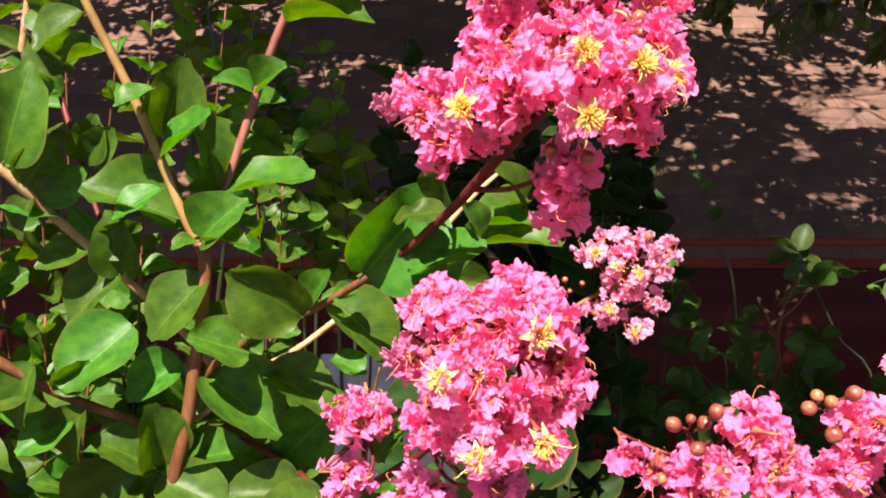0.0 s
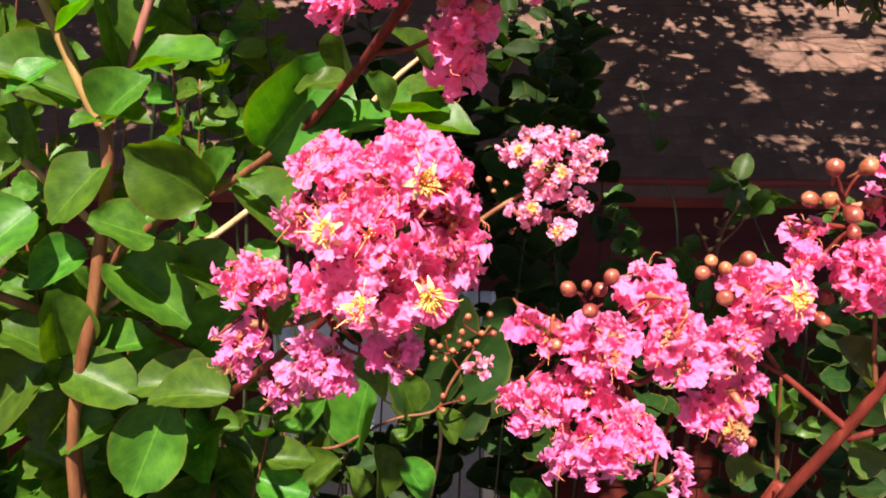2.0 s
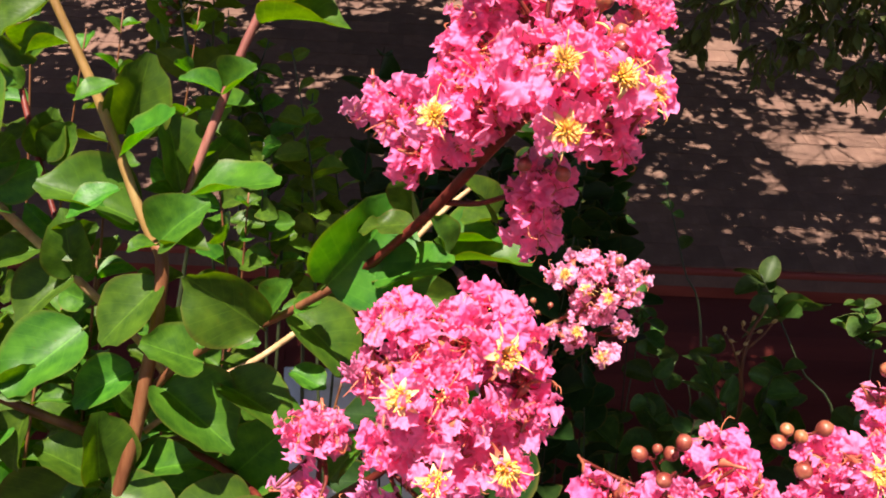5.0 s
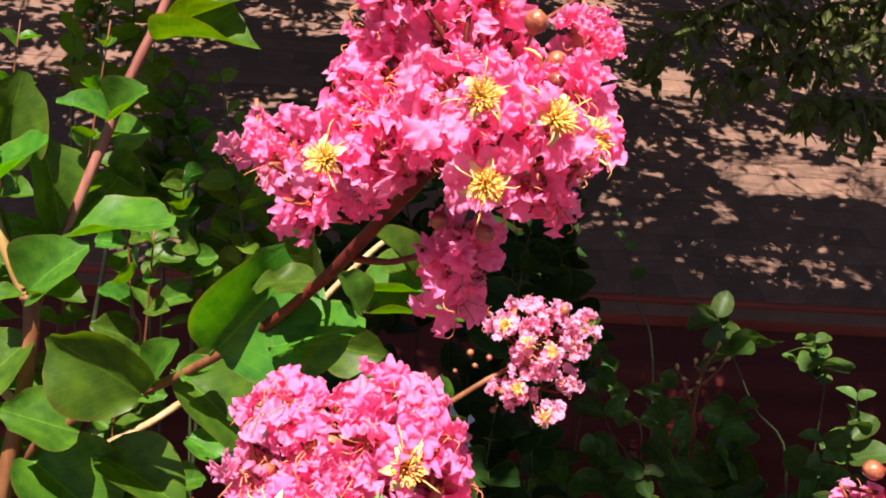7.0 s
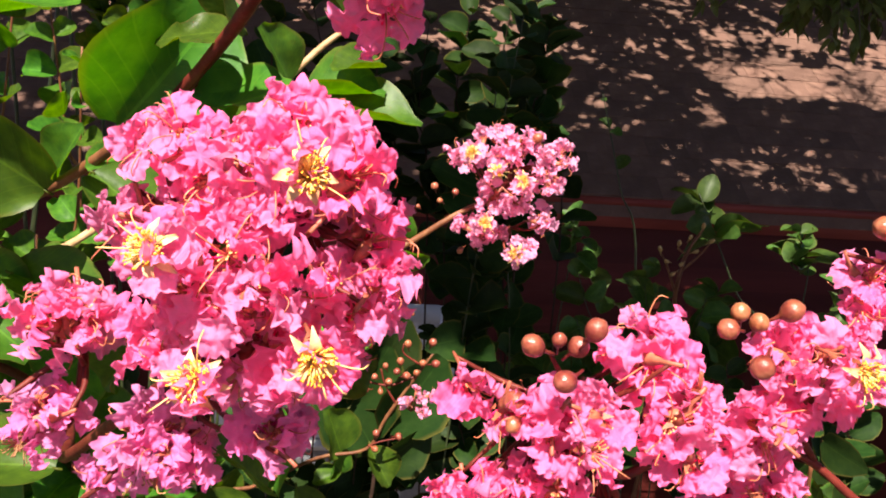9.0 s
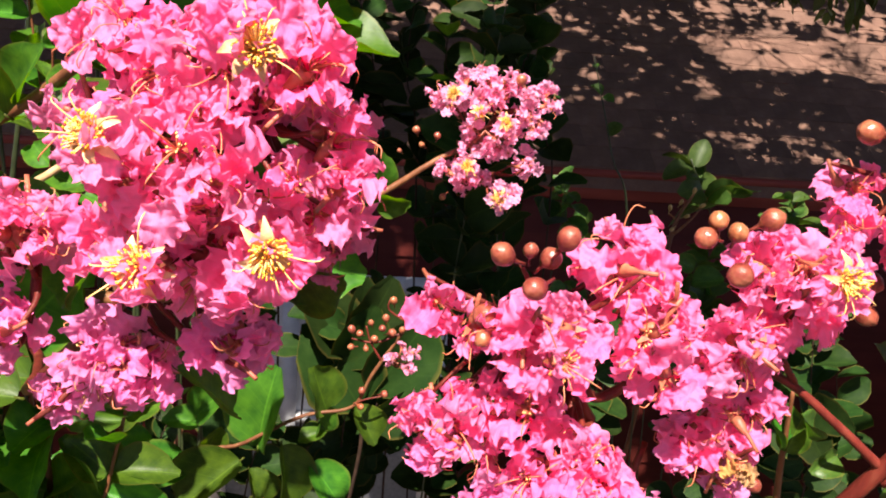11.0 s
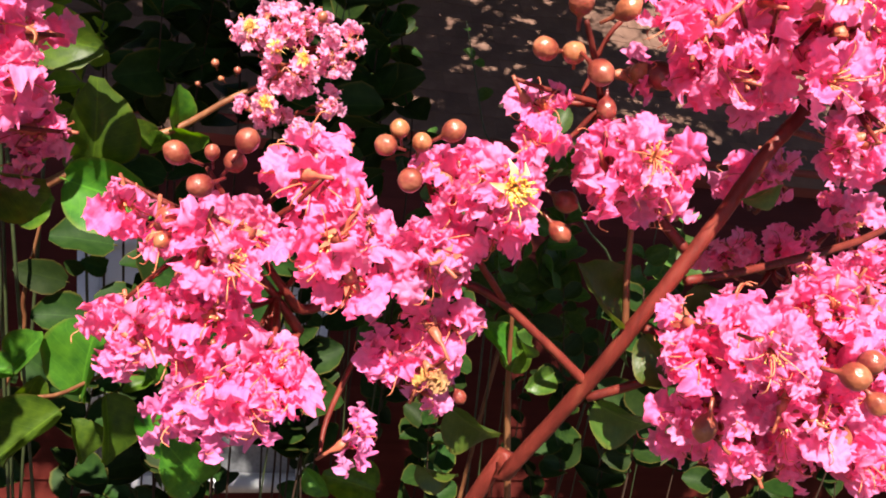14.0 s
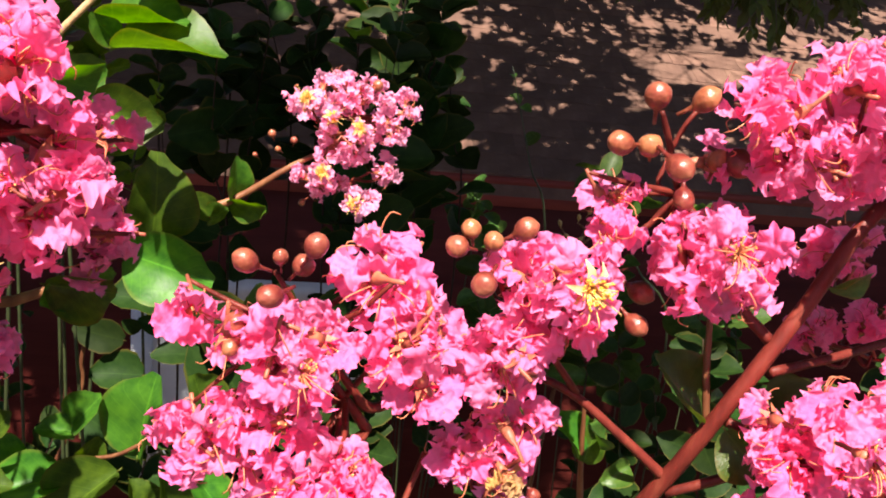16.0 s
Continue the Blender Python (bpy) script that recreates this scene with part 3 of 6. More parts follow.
for row in [
    (0.05, 0.318, 1.5033, 0.1, 0.1),
    (0.0689, 0.315, 1.4994, 0.3, 0.1),
    (0.0083, 0.355, 1.4824, -0.1, 0),
    (0.0539, 0.325, 1.4828, 0.1, -0.4),
    (0.0796, 0.325, 1.4952, 0.8, 0.1),
]:
    add_flower(cane, rnd, row[:3], (row[3] - 0.1, -1.0, row[4] + 0.2), 0.86, PETALS, STAMENS_FRESH, 6, 40)
for row in [
    (-0.0457, 0.465, 1.3852, -0.0023, 0.451, 1.4332, -22, 0),
    (-0.0185, 0.455, 1.3924, 0.0233, 0.441, 1.4077, 56, 0),
    (0.0211, 0.46, 1.4075, 0.0103, 0.446, 1.4289, 63, 1),
    (0.0413, 0.445, 1.4288, 0.0308, 0.431, 1.4533, 66, 1),
    (0.0158, 0.585, 1.3907, 0.0595, 0.571, 1.4003, 64, 0),
    (0.0239, 0.575, 1.3814, 0.0787, 0.561, 1.388, 68, 0),
    (0.0256, 0.58, 1.384, 0.0169, 0.566, 1.3963, 0, 0),
    (0.0599, 0.585, 1.4096, 0.0323, 0.571, 1.4064, 68, 0),
    (0.0053, 0.45, 1.4256, -0.0023, 0.436, 1.4532, 56, -1),
    (-0.0516, 0.5, 1.3695, -0.0635, 0.486, 1.3646, 41, 0),
]:
    lay_leaf(cane, LEAVES, rnd, row)
for row in [
    (0.0018, 0.44, 1.4262, -0.0281, 0.45, 1.423, 35),
]:
    add_leaf(cane, LEAVES_HOLED, rnd, row[:3], row[3:6], row[6])
add_stem(cane, [
    (0.0141, 0.42, 1.4408, 0.0017),
    (0.0306, 0.4, 1.4436, 0.0013),
    (0.0447, 0.385, 1.4496, 0.0012),
    (0.0518, 0.38, 1.4426, 0.001),
], M_STEM_RED, rnd, 7)
for row in [
    (0.0667, 0.335, 1.5282, 0.0075, 0.2, -0.35, 1),
    (0.0743, 0.335, 1.5121, 0.0061, 0.9, -0.35, 0.2),
    (0.0758, 0.345, 1.5182, 0.0071, 0.7, -0.35, 0.5),
    (0.0491, 0.36, 1.5262, 0.0083, 0, -0.35, 0.5),
    (0.0445, 0.36, 1.4655, 0.0067, -0.3, -0.35, -0.8),
    (0.0589, 0.35, 1.4632, 0.0068, 0.4, -0.35, -0.8),
]:
    add_bud(cane, row[:3], row[4:7], row[3])
for pts in ([
    (0.0737, 0.335, 1.4933, 0.0003),
    (0.0786, 0.32, 1.4917, 0.0003),
    (0.0834, 0.316, 1.4909, 0.0003),
    (0.0864, 0.315, 1.4894, 0.0004),
],
    [
    (0.0792, 0.33, 1.4953, 0.0002),
    (0.0816, 0.318, 1.4929, 0.0002),
    (0.0842, 0.316, 1.4937, 0.0002),
],
    [
    (0.0704, 0.345, 1.513, 0.0005),
    (0.0691, 0.334, 1.5171, 0.0005),
    (0.0669, 0.333, 1.5194, 0.0005),
    (0.0647, 0.338, 1.5205, 0.0004),
],
    [
    (0.0666, 0.34, 1.4883, 0.0002),
    (0.0581, 0.322, 1.4846, 0.0002),
    (0.0565, 0.318, 1.4789, 0.0003),
],
    [
    (0.0083, 0.37, 1.4827, 0.0003),
    (0.005, 0.35, 1.4811, 0.0002),
    (0.0013, 0.348, 1.4817, 0.0002),
]):
    add_stem(cane, pts, M_STAMEN, rnd, 5, "stamen")
cane = thing("flowering_branch", "crape myrtle branch carrying a dense round pink flower panicle", "branch", (0, 0, 0), "canes of the crape myrtle")
rnd = random.Random(2)
CANE_B = [
    (-0.04, 0.64, -0.1, 0.010),
    (-0.186, 0.60, 0.7, 0.006),
    (-0.206, 0.575, 1.10, 0.0032),
    (-0.180, 0.575, 1.225, 0.0028),
    (-0.145, 0.580, 1.235, 0.0026),
    (-0.105, 0.565, 1.220, 0.0025),
    (-0.082, 0.510, 1.232, 0.0024),
    (-0.068, 0.46, 1.2469, 0.0025),
    (-0.028, 0.41, 1.2942, 0.0023),
    (-0.0063, 0.39, 1.3192, 0.002),
    (0.0177, 0.375, 1.3511, 0.0015),
    (0.032, 0.37, 1.3778, 0.0011),
]
rooted(cane, CANE_B, M_STEM_RED, rnd)
LOBES_B = [
    (0.0206, 0.36, 1.3889, 0.0282, 0.0195, 0.0176),
    (0.0423, 0.355, 1.3929, 0.0162, 0.0142, 0.0173),
    (0.049, 0.36, 1.366, 0.0138, 0.017, 0.0262),
    (-0.0076, 0.365, 1.3751, 0.0157, 0.013, 0.015),
    (0.0149, 0.345, 1.3663, 0.0217, 0.0175, 0.0195),
    (0.019, 0.355, 1.3394, 0.0216, 0.0158, 0.0156),
    (-0.0026, 0.36, 1.3423, 0.0146, 0.0114, 0.0122),
    (-0.0394, 0.38, 1.3404, 0.0151, 0.0117, 0.0125),
    (-0.0454, 0.38, 1.3111, 0.0107, 0.0091, 0.0107),
    (-0.0098, 0.375, 1.3, 0.0184, 0.0123, 0.0105),
    (0.0284, 0.365, 1.3155, 0.0126, 0.0112, 0.0138),
    (-0.027, 0.385, 1.2814, 0.0077, 0.0077, 0.0105),
    (0.0364, 0.36, 1.4034, 0.0163, 0.0109, 0.0093),
    (0.0041, 0.365, 1.3979, 0.0191, 0.0127, 0.0107),
    (0.0531, 0.405, 1.3687, 0.0092, 0.0083, 0.0101),
    (0.0559, 0.405, 1.3414, 0.0098, 0.0088, 0.0108),
    (0.0497, 0.405, 1.3297, 0.009, 0.0081, 0.0099),
    (0.0483, 0.405, 1.3524, 0.01, 0.009, 0.011),
]
bloom(cane, LOBES_B, rnd, [
    (-0.0063, 0.39, 1.3192),
    (0.0177, 0.375, 1.3511),
    (0.032, 0.37, 1.3778),
    (0.0026, 0.38, 1.3672),
    (-0.0368, 0.39, 1.3267),
    (-0.0163, 0.385, 1.2986),
], old_below=1.3205)
for row in [
    (0.037, 0.318, 1.398, 0.1, 0.2),
    (0.0144, 0.31, 1.3528, 0, 0),
    (0.0011, 0.33, 1.3763, -0.2, 0.1),
    (0.0389, 0.322, 1.3552, 0.3, -0.3),
]:
    add_flower(cane, rnd, row[:3], (row[3] - 0.1, -1.0, row[4] + 0.2), 0.86, PETALS, STAMENS_FRESH, 6, 40)
for row in [
    (-0.0484, 0.37, 1.3041, -0.4, -0.5),
    (-0.0135, 0.365, 1.2987, 0, -0.6),
]:
    add_flower(cane, rnd, row[:3], (row[3], -0.8, row[4]), 0.8, PETALS_OLD, STAMENS_DRY, 3)
for row in [
    (-0.0179, 0.4, 1.3295, -0.0341, 0.4, 1.3066, 30),
    (-0.0633, 0.44, 1.2528, -0.1096, 0.44, 1.2593, 42),
    (-0.03, 0.42, 1.278, -0.0017, 0.42, 1.2596, 60),
    (0.0378, 0.4, 1.3196, 0.0586, 0.41, 1.3138, 20),
]:
    add_leaf(cane, LEAVES, rnd, row[:3], row[3:6], row[6])
for row in [
    (0.0227, 0.4, 1.2692, 0.0041, 0.386, 1.295, 61, 0),
    (0.045, 0.41, 1.3136, 0.038, 0.396, 1.3148, 0, 0),
]:
    lay_leaf(cane, LEAVES, rnd, row)
cane = thing("flowering_branch", "thin crape myrtle branch with a small pale pink flower panicle", "branch", (0, 0, 0), "canes of the crape myrtle")
rnd = random.Random(3)
CANE_C = [
    (-0.15, 0.78, -0.1, 0.01),
    (-0.3, 0.74, 0.7, 0.009),
    (-0.24, 0.69, 1.15, 0.008),
    (-0.0493, 0.66, 1.2156, 0.0035),
    (0.0129, 0.67, 1.2499, 0.0029),
    (0.0497, 0.68, 1.2706, 0.0027),
    (0.081, 0.69, 1.2839, 0.0023),
    (0.1147, 0.69, 1.3075, 0.0019),
    (0.1423, 0.7, 1.3215, 0.0016),
    (0.1558, 0.7, 1.3416, 0.0012),
]
rooted(cane, CANE_C, M_STEM, rnd)
LOBES_C = [
    (0.1462, 0.69, 1.3567, 0.0265, 0.0179, 0.0155),
    (0.1725, 0.69, 1.3467, 0.0236, 0.0191, 0.0214),
    (0.1264, 0.695, 1.3499, 0.0172, 0.0138, 0.0153),
    (0.1482, 0.685, 1.3285, 0.0257, 0.0185, 0.0178),
    (0.1337, 0.69, 1.3026, 0.018, 0.0143, 0.0157),
    (0.1605, 0.685, 1.2864, 0.0111, 0.0099, 0.0123),
    (0.1713, 0.69, 1.3122, 0.0138, 0.0118, 0.0138),
]
bloom(cane, LOBES_C, rnd, [
    (0.1423, 0.7, 1.3215),
    (0.1558, 0.7, 1.3416),
    (0.1397, 0.7, 1.3058),
    (0.1556, 0.7, 1.2993),
], gap=0.0168, size=0.78, petals=PETALS_PALE)
for row in [
    (0.1383, 0.665, 1.3438, -0.1, 0.1),
    (0.1548, 0.665, 1.3382, 0.1, 0.1),
    (0.1555, 0.668, 1.2918, 0, -0.3),
    (0.1231, 0.672, 1.3535, -0.4, 0.2),
    (0.1342, 0.672, 1.3087, -0.1, 0),
]:
    add_flower(cane, rnd, row[:3], (row[3] - 0.1, -1.0, row[4] + 0.2), 0.7, PETALS_PALE, STAMENS_FRESH)
for row in [
    (0.0301, 0.67, 1.2586, 0.0378, 0.66, 1.3101, 25),
    (0.0658, 0.68, 1.2718, 0.0502, 0.67, 1.2877, 20),
    (0.0622, 0.68, 1.2696, 0.0749, 0.67, 1.2804, -20),
    (0.0775, 0.69, 1.2817, 0.0809, 0.68, 1.3113, 50),
    (0.0739, 0.69, 1.2796, 0.0998, 0.68, 1.28, 50),
    (0.0145, 0.66, 1.251, 0.0714, 0.64, 1.2403, 10),
    (0.0301, 0.67, 1.2549, 0.0471, 0.66, 1.2476, 50),
]:
    add_leaf(cane, LEAVES, rnd, row[:3], row[3:6], row[6])
for row in [
    (0.1006, 0.69, 1.3276, 0.0057, -0.3, -0.35, 1),
    (0.1147, 0.69, 1.3244, 0.0053, 0.1, -0.35, 1),
    (0.1049, 0.69, 1.3179, 0.0046, -0.5, -0.35, 0.5),
    (0.1655, 0.68, 1.3649, 0.0082, 0.3, -0.35, 1),
    (0.0905, 0.69, 1.313, 0.0038, -0.5, -0.35, 0.6),
    (0.1223, 0.7, 1.281, 0.0055, -0.6, -0.35, -0.4),
]:
    add_bud(cane, row[:3], row[4:7], row[3])
for row in [
    (-0.0049, 0.66, 1.3371, 0.0379, 0.64, 1.3349, 8),
    (-0.0155, 0.66, 1.2294, 0.0114, 0.65, 1.2416, 30),
    (-0.0187, 0.66, 1.3443, 0.0044, 0.65, 1.3602, 30),
]:
    add_leaf(cane, LEAVES, rnd, row[:3], row[3:6], row[6])
add_stem(cane, [
    (-0.0567, 0.68, 1.2785, 0.002),
    (-0.0282, 0.67, 1.3165, 0.0017),
    (-0.0049, 0.66, 1.3371, 0.0013),
], M_STEM, rnd, 7)
cane = thing("flowering_branch", "thick red-barked crape myrtle branch with wide pink panicles and russet buds", "branch", (0, 0, 0), "canes of the crape myrtle")
rnd = random.Random(4)
CANE_D = [
    (0.1, 0.72, -0.1, 0.016),
    (0.1, 0.58, 0.6, 0.011),
    (0.2228, 0.425, 1.163, 0.0040),
    (0.2356, 0.405, 1.2086, 0.0034),
    (0.2532, 0.383, 1.2627, 0.0031),
    (0.264, 0.373, 1.2953, 0.0029),
    (0.2803, 0.37, 1.3291, 0.0027),
    (0.297, 0.372, 1.3599, 0.0026),
    (0.3081, 0.375, 1.374, 0.0026),
    (0.3136, 0.378, 1.3914, 0.0022),
]
rooted(cane, CANE_D, M_STEM_RED, rnd, 12)
add_stem(cane, [
    (0.2532, 0.383, 1.2627, 0.0020),
    (0.2353, 0.385, 1.2774, 0.0017),
    (0.2139, 0.388, 1.2932, 0.0016),
    (0.1938, 0.388, 1.3008, 0.0014),
    (0.1724, 0.385, 1.305, 0.0015),
    (0.147, 0.385, 1.2871, 0.0019),
    (0.1363, 0.38, 1.2969, 0.0014),
    (0.126, 0.38, 1.3121, 0.0011),
], M_STEM_RED, rnd, 8)
add_stem(cane, [
    (0.1438, 0.385, 1.2785, 0.002),
    (0.1349, 0.382, 1.2919, 0.0015),
    (0.1168, 0.38, 1.3153, 0.001),
], M_STEM_RED, rnd, 8)
add_stem(cane, [
    (0.2775, 0.372, 1.3104, 0.0018),
    (0.3101, 0.385, 1.3116, 0.0017),
    (0.3603, 0.4, 1.3196, 0.0017),
    (0.3858, 0.41, 1.3252, 0.0015),
], M_STEM_RED, rnd, 8)
add_stem(cane, [
    (0.2544, 0.383, 1.2567, 0.0018),
    (0.2691, 0.375, 1.2674, 0.0018),
    (0.2785, 0.37, 1.2748, 0.0013),
    (0.2943, 0.365, 1.2733, 0.0011),
], M_STEM_RED, rnd, 8)
add_stem(cane, [
    (0.2661, 0.373, 1.291, 0.0019),
    (0.2866, 0.372, 1.2832, 0.0018),
    (0.3113, 0.37, 1.2734, 0.0014),
], M_STEM_RED, rnd, 8)
add_stem(cane, [
    (0.2746, 0.372, 1.3219, 0.0021),
    (0.2645, 0.378, 1.3317, 0.0019),
    (0.25, 0.382, 1.3478, 0.0014),
    (0.2336, 0.375, 1.3707, 0.001),
], M_STEM_RED, rnd, 8)
add_stem(cane, [
    (0.2161, 0.388, 1.2933, 0.0014),
    (0.1976, 0.38, 1.3165, 0.0012),
    (0.1825, 0.372, 1.3393, 0.0008),
], M_STEM_RED, rnd, 8)
add_stem(cane, [
    (0.3008, 0.373, 1.3679, 0.0015),
    (0.3277, 0.385, 1.3637, 0.0014),
    (0.3464, 0.39, 1.3622, 0.0012),
], M_STEM_RED, rnd, 8)
add_stem(cane, [
    (0.2336, 0.375, 1.3707, 0.0012),
    (0.2252, 0.37, 1.3866, 0.0011),
    (0.2208, 0.368, 1.3948, 0.0008),
], M_STEM_RED, rnd, 8)
add_stem(cane, [
    (0.2277, 0.372, 1.3832, 0.0009),
    (0.2306, 0.37, 1.3924, 0.0008),
    (0.2351, 0.37, 1.398, 0.0007),
], M_STEM_RED, rnd, 8)
add_stem(cane, [
    (0.126, 0.38, 1.3121, 0.001),
    (0.116, 0.372, 1.3288, 0.0009),
    (0.1105, 0.37, 1.3378, 0.0007),
], M_STEM_RED, rnd, 8)
add_stem(cane, [
    (0.1825, 0.372, 1.3393, 0.0008),
    (0.1773, 0.37, 1.3467, 0.0007),
], M_STEM_RED, rnd, 8)
LOBES_D = [
    (0.0878, 0.375, 1.3233, 0.009, 0.0065, 0.0063),
    (0.1166, 0.362, 1.3195, 0.0181, 0.0122, 0.0107),
    (0.1001, 0.37, 1.3139, 0.0107, 0.0083, 0.0089),
    (0.0927, 0.37, 1.2835, 0.0167, 0.0127, 0.013),
    (0.113, 0.365, 1.2942, 0.0144, 0.0099, 0.009),
    (0.126, 0.352, 1.2761, 0.0222, 0.0155, 0.0142),
    (0.1149, 0.36, 1.2615, 0.0149, 0.0103, 0.0093),
    (0.1443, 0.368, 1.3374, 0.0122, 0.0096, 0.0104),
    (0.1499, 0.36, 1.3241, 0.0154, 0.0124, 0.0137),
    (0.1795, 0.362, 1.3178, 0.0151, 0.0113, 0.0116),
    (0.1905, 0.368, 1.341, 0.0161, 0.0114, 0.0108),
    (0.2039, 0.368, 1.3287, 0.0092, 0.0094, 0.0129),
    (0.1782, 0.375, 1.2759, 0.0156, 0.0104, 0.0088),
    (0.1895, 0.372, 1.2904, 0.0115, 0.0082, 0.0077),
    (0.1906, 0.375, 1.2587, 0.0073, 0.0062, 0.0073),
    (0.166, 0.365, 1.2487, 0.0051, 0.005, 0.0067),
    (0.1396, 0.368, 1.3511, 0.0062, 0.0048, 0.0051),
    (0.1555, 0.362, 1.307, 0.0142, 0.009, 0.0071),
]
bloom(cane, LOBES_D, rnd, [
    (0.1438, 0.385, 1.2785),
    (0.1349, 0.382, 1.2919),
    (0.1169, 0.382, 1.3147),
    (0.1944, 0.39, 1.3001),
    (0.1982, 0.382, 1.3158),
    (0.1724, 0.385, 1.305),
    (0.1644, 0.385, 1.2705),
    (0.1801, 0.385, 1.2755),
], old_below=1.2718)
LOBES_D_TOP = [
    (0.2121, 0.372, 1.3656, 0.0088, 0.0076, 0.0092),
    (0.2133, 0.37, 1.3552, 0.011, 0.0078, 0.0073),
    (0.2437, 0.366, 1.3512, 0.018, 0.0137, 0.0142),
    (0.2344, 0.37, 1.3476, 0.0095, 0.0089, 0.0114),
    (0.2549, 0.366, 1.3464, 0.0136, 0.0107, 0.0116),
    (0.2486, 0.378, 1.3773, 0.0049, 0.0049, 0.0067),
    (0.2508, 0.372, 1.3326, 0.0099, 0.0067, 0.0059),
]
bloom(cane, LOBES_D_TOP, rnd, [
    (0.2515, 0.385, 1.3472),
    (0.2349, 0.377, 1.3687),
    (0.2688, 0.395, 1.3311),
])
LOBES_E = [
    (0.2505, 0.355, 1.399, 0.0138, 0.0104, 0.0107),
    (0.2638, 0.355, 1.3891, 0.0195, 0.0143, 0.0141),
    (0.2822, 0.36, 1.3807, 0.0112, 0.0087, 0.0093),
    (0.2785, 0.355, 1.4104, 0.0199, 0.0139, 0.0127),
    (0.3058, 0.36, 1.4015, 0.0213, 0.0181, 0.0213),
    (0.3253, 0.37, 1.4149, 0.0186, 0.0158, 0.0186),
    (0.3198, 0.36, 1.3632, 0.0121, 0.0086, 0.0081),
    (0.3338, 0.37, 1.3831, 0.0127, 0.0108, 0.0127),
    (0.3528, 0.38, 1.3967, 0.0179, 0.0152, 0.0179),
]
bloom(cane, LOBES_E, rnd, [
    (0.3115, 0.4, 1.3605),
    (0.305, 0.385, 1.3908),
    (0.333, 0.39, 1.3832),
    (0.2849, 0.38, 1.3838),
    (0.3438, 0.39, 1.3637),
])
spent = add_flower(cane, rnd, (0.1862, 0.362, 1.2765), (0.35, -0.75, -0.35), 0.60, PETALS_DRY, STAMENS_RED, 5, 70)
spent["label"] = "spent tan flower with yellow stamens"
LOBES_BACK = [
    (0.3352, 0.43, 1.3388, 0.0198, 0.0128, 0.0104),
    (0.3191, 0.43, 1.3411, 0.0072, 0.0062, 0.0072),
    (0.3313, 0.43, 1.3037, 0.0126, 0.0107, 0.0126),
    (0.3572, 0.43, 1.3079, 0.0182, 0.0121, 0.0104),
    (0.3778, 0.425, 1.3288, 0.0131, 0.01, 0.0105),
    (0.3953, 0.42, 1.3062, 0.0162, 0.0126, 0.0135),
    (0.3765, 0.42, 1.2947, 0.0159, 0.0101, 0.0079),
    (0.332, 0.43, 1.3214, 0.005, 0.0042, 0.005),
]
bloom(cane, LOBES_BACK, rnd, [
    (0.353, 0.44, 1.285),
    (0.352, 0.43, 1.2971),
    (0.3986, 0.44, 1.3066),
    (0.355, 0.46, 1.3212),
], gap=0.016, size=0.85)
LOBES_F = [
    (0.2765, 0.345, 1.2925, 0.0140, 0.0115, 0.0110),
    (0.2814, 0.345, 1.2737, 0.0159, 0.012, 0.0123),
    (0.2887, 0.335, 1.302, 0.0188, 0.0152, 0.0169),
    (0.3126, 0.34, 1.3141, 0.0197, 0.0134, 0.0118),
    (0.3131, 0.335, 1.2803, 0.0223, 0.0155, 0.0142),
    (0.3346, 0.345, 1.296, 0.0191, 0.0171, 0.0212),
    (0.2690, 0.36, 1.2990, 0.0050, 0.0050, 0.0060),
    (0.3064, 0.345, 1.2586, 0.0232, 0.0144, 0.0106),
    (0.2774, 0.35, 1.2575, 0.0102, 0.0069, 0.0061),
    (0.3486, 0.34, 1.262, 0.0202, 0.0143, 0.0135),
    (0.2856, 0.35, 1.3083, 0.0116, 0.0079, 0.0069),
]
bloom(cane, LOBES_F, rnd, [
    (0.2944, 0.42, 1.2385),
    (0.2947, 0.37, 1.2724),
    (0.3182, 0.365, 1.2757),
    (0.3457, 0.37, 1.2735),
    (0.3155, 0.37, 1.2539),
    (0.3331, 0.37, 1.2917),
])
for row in [
    (0.2763, 0.33, 1.4106, 0.1, 0.3),
    (0.1967, 0.35, 1.3455, 0.3, -0.2),
]:
    add_flower(cane, rnd, row[:3], (row[3], -1.0, row[4] + 0.2), 0.88, PETALS, STAMENS_FRESH, 6, 40)
for row in [
    (0.2634, 0.3, 1.3182, 0, 0),
    (0.2826, 0.332, 1.3884, 0.1, -0.2),
    (0.2408, 0.345, 1.3589, 0.1, 0),
    (0.119, 0.345, 1.3172, 0, 0.1),
]:
    add_flower(cane, rnd, row[:3], (row[3], -1.0, row[4] + 0.2), 0.9, PETALS, STAMENS_RED, 6, 10)
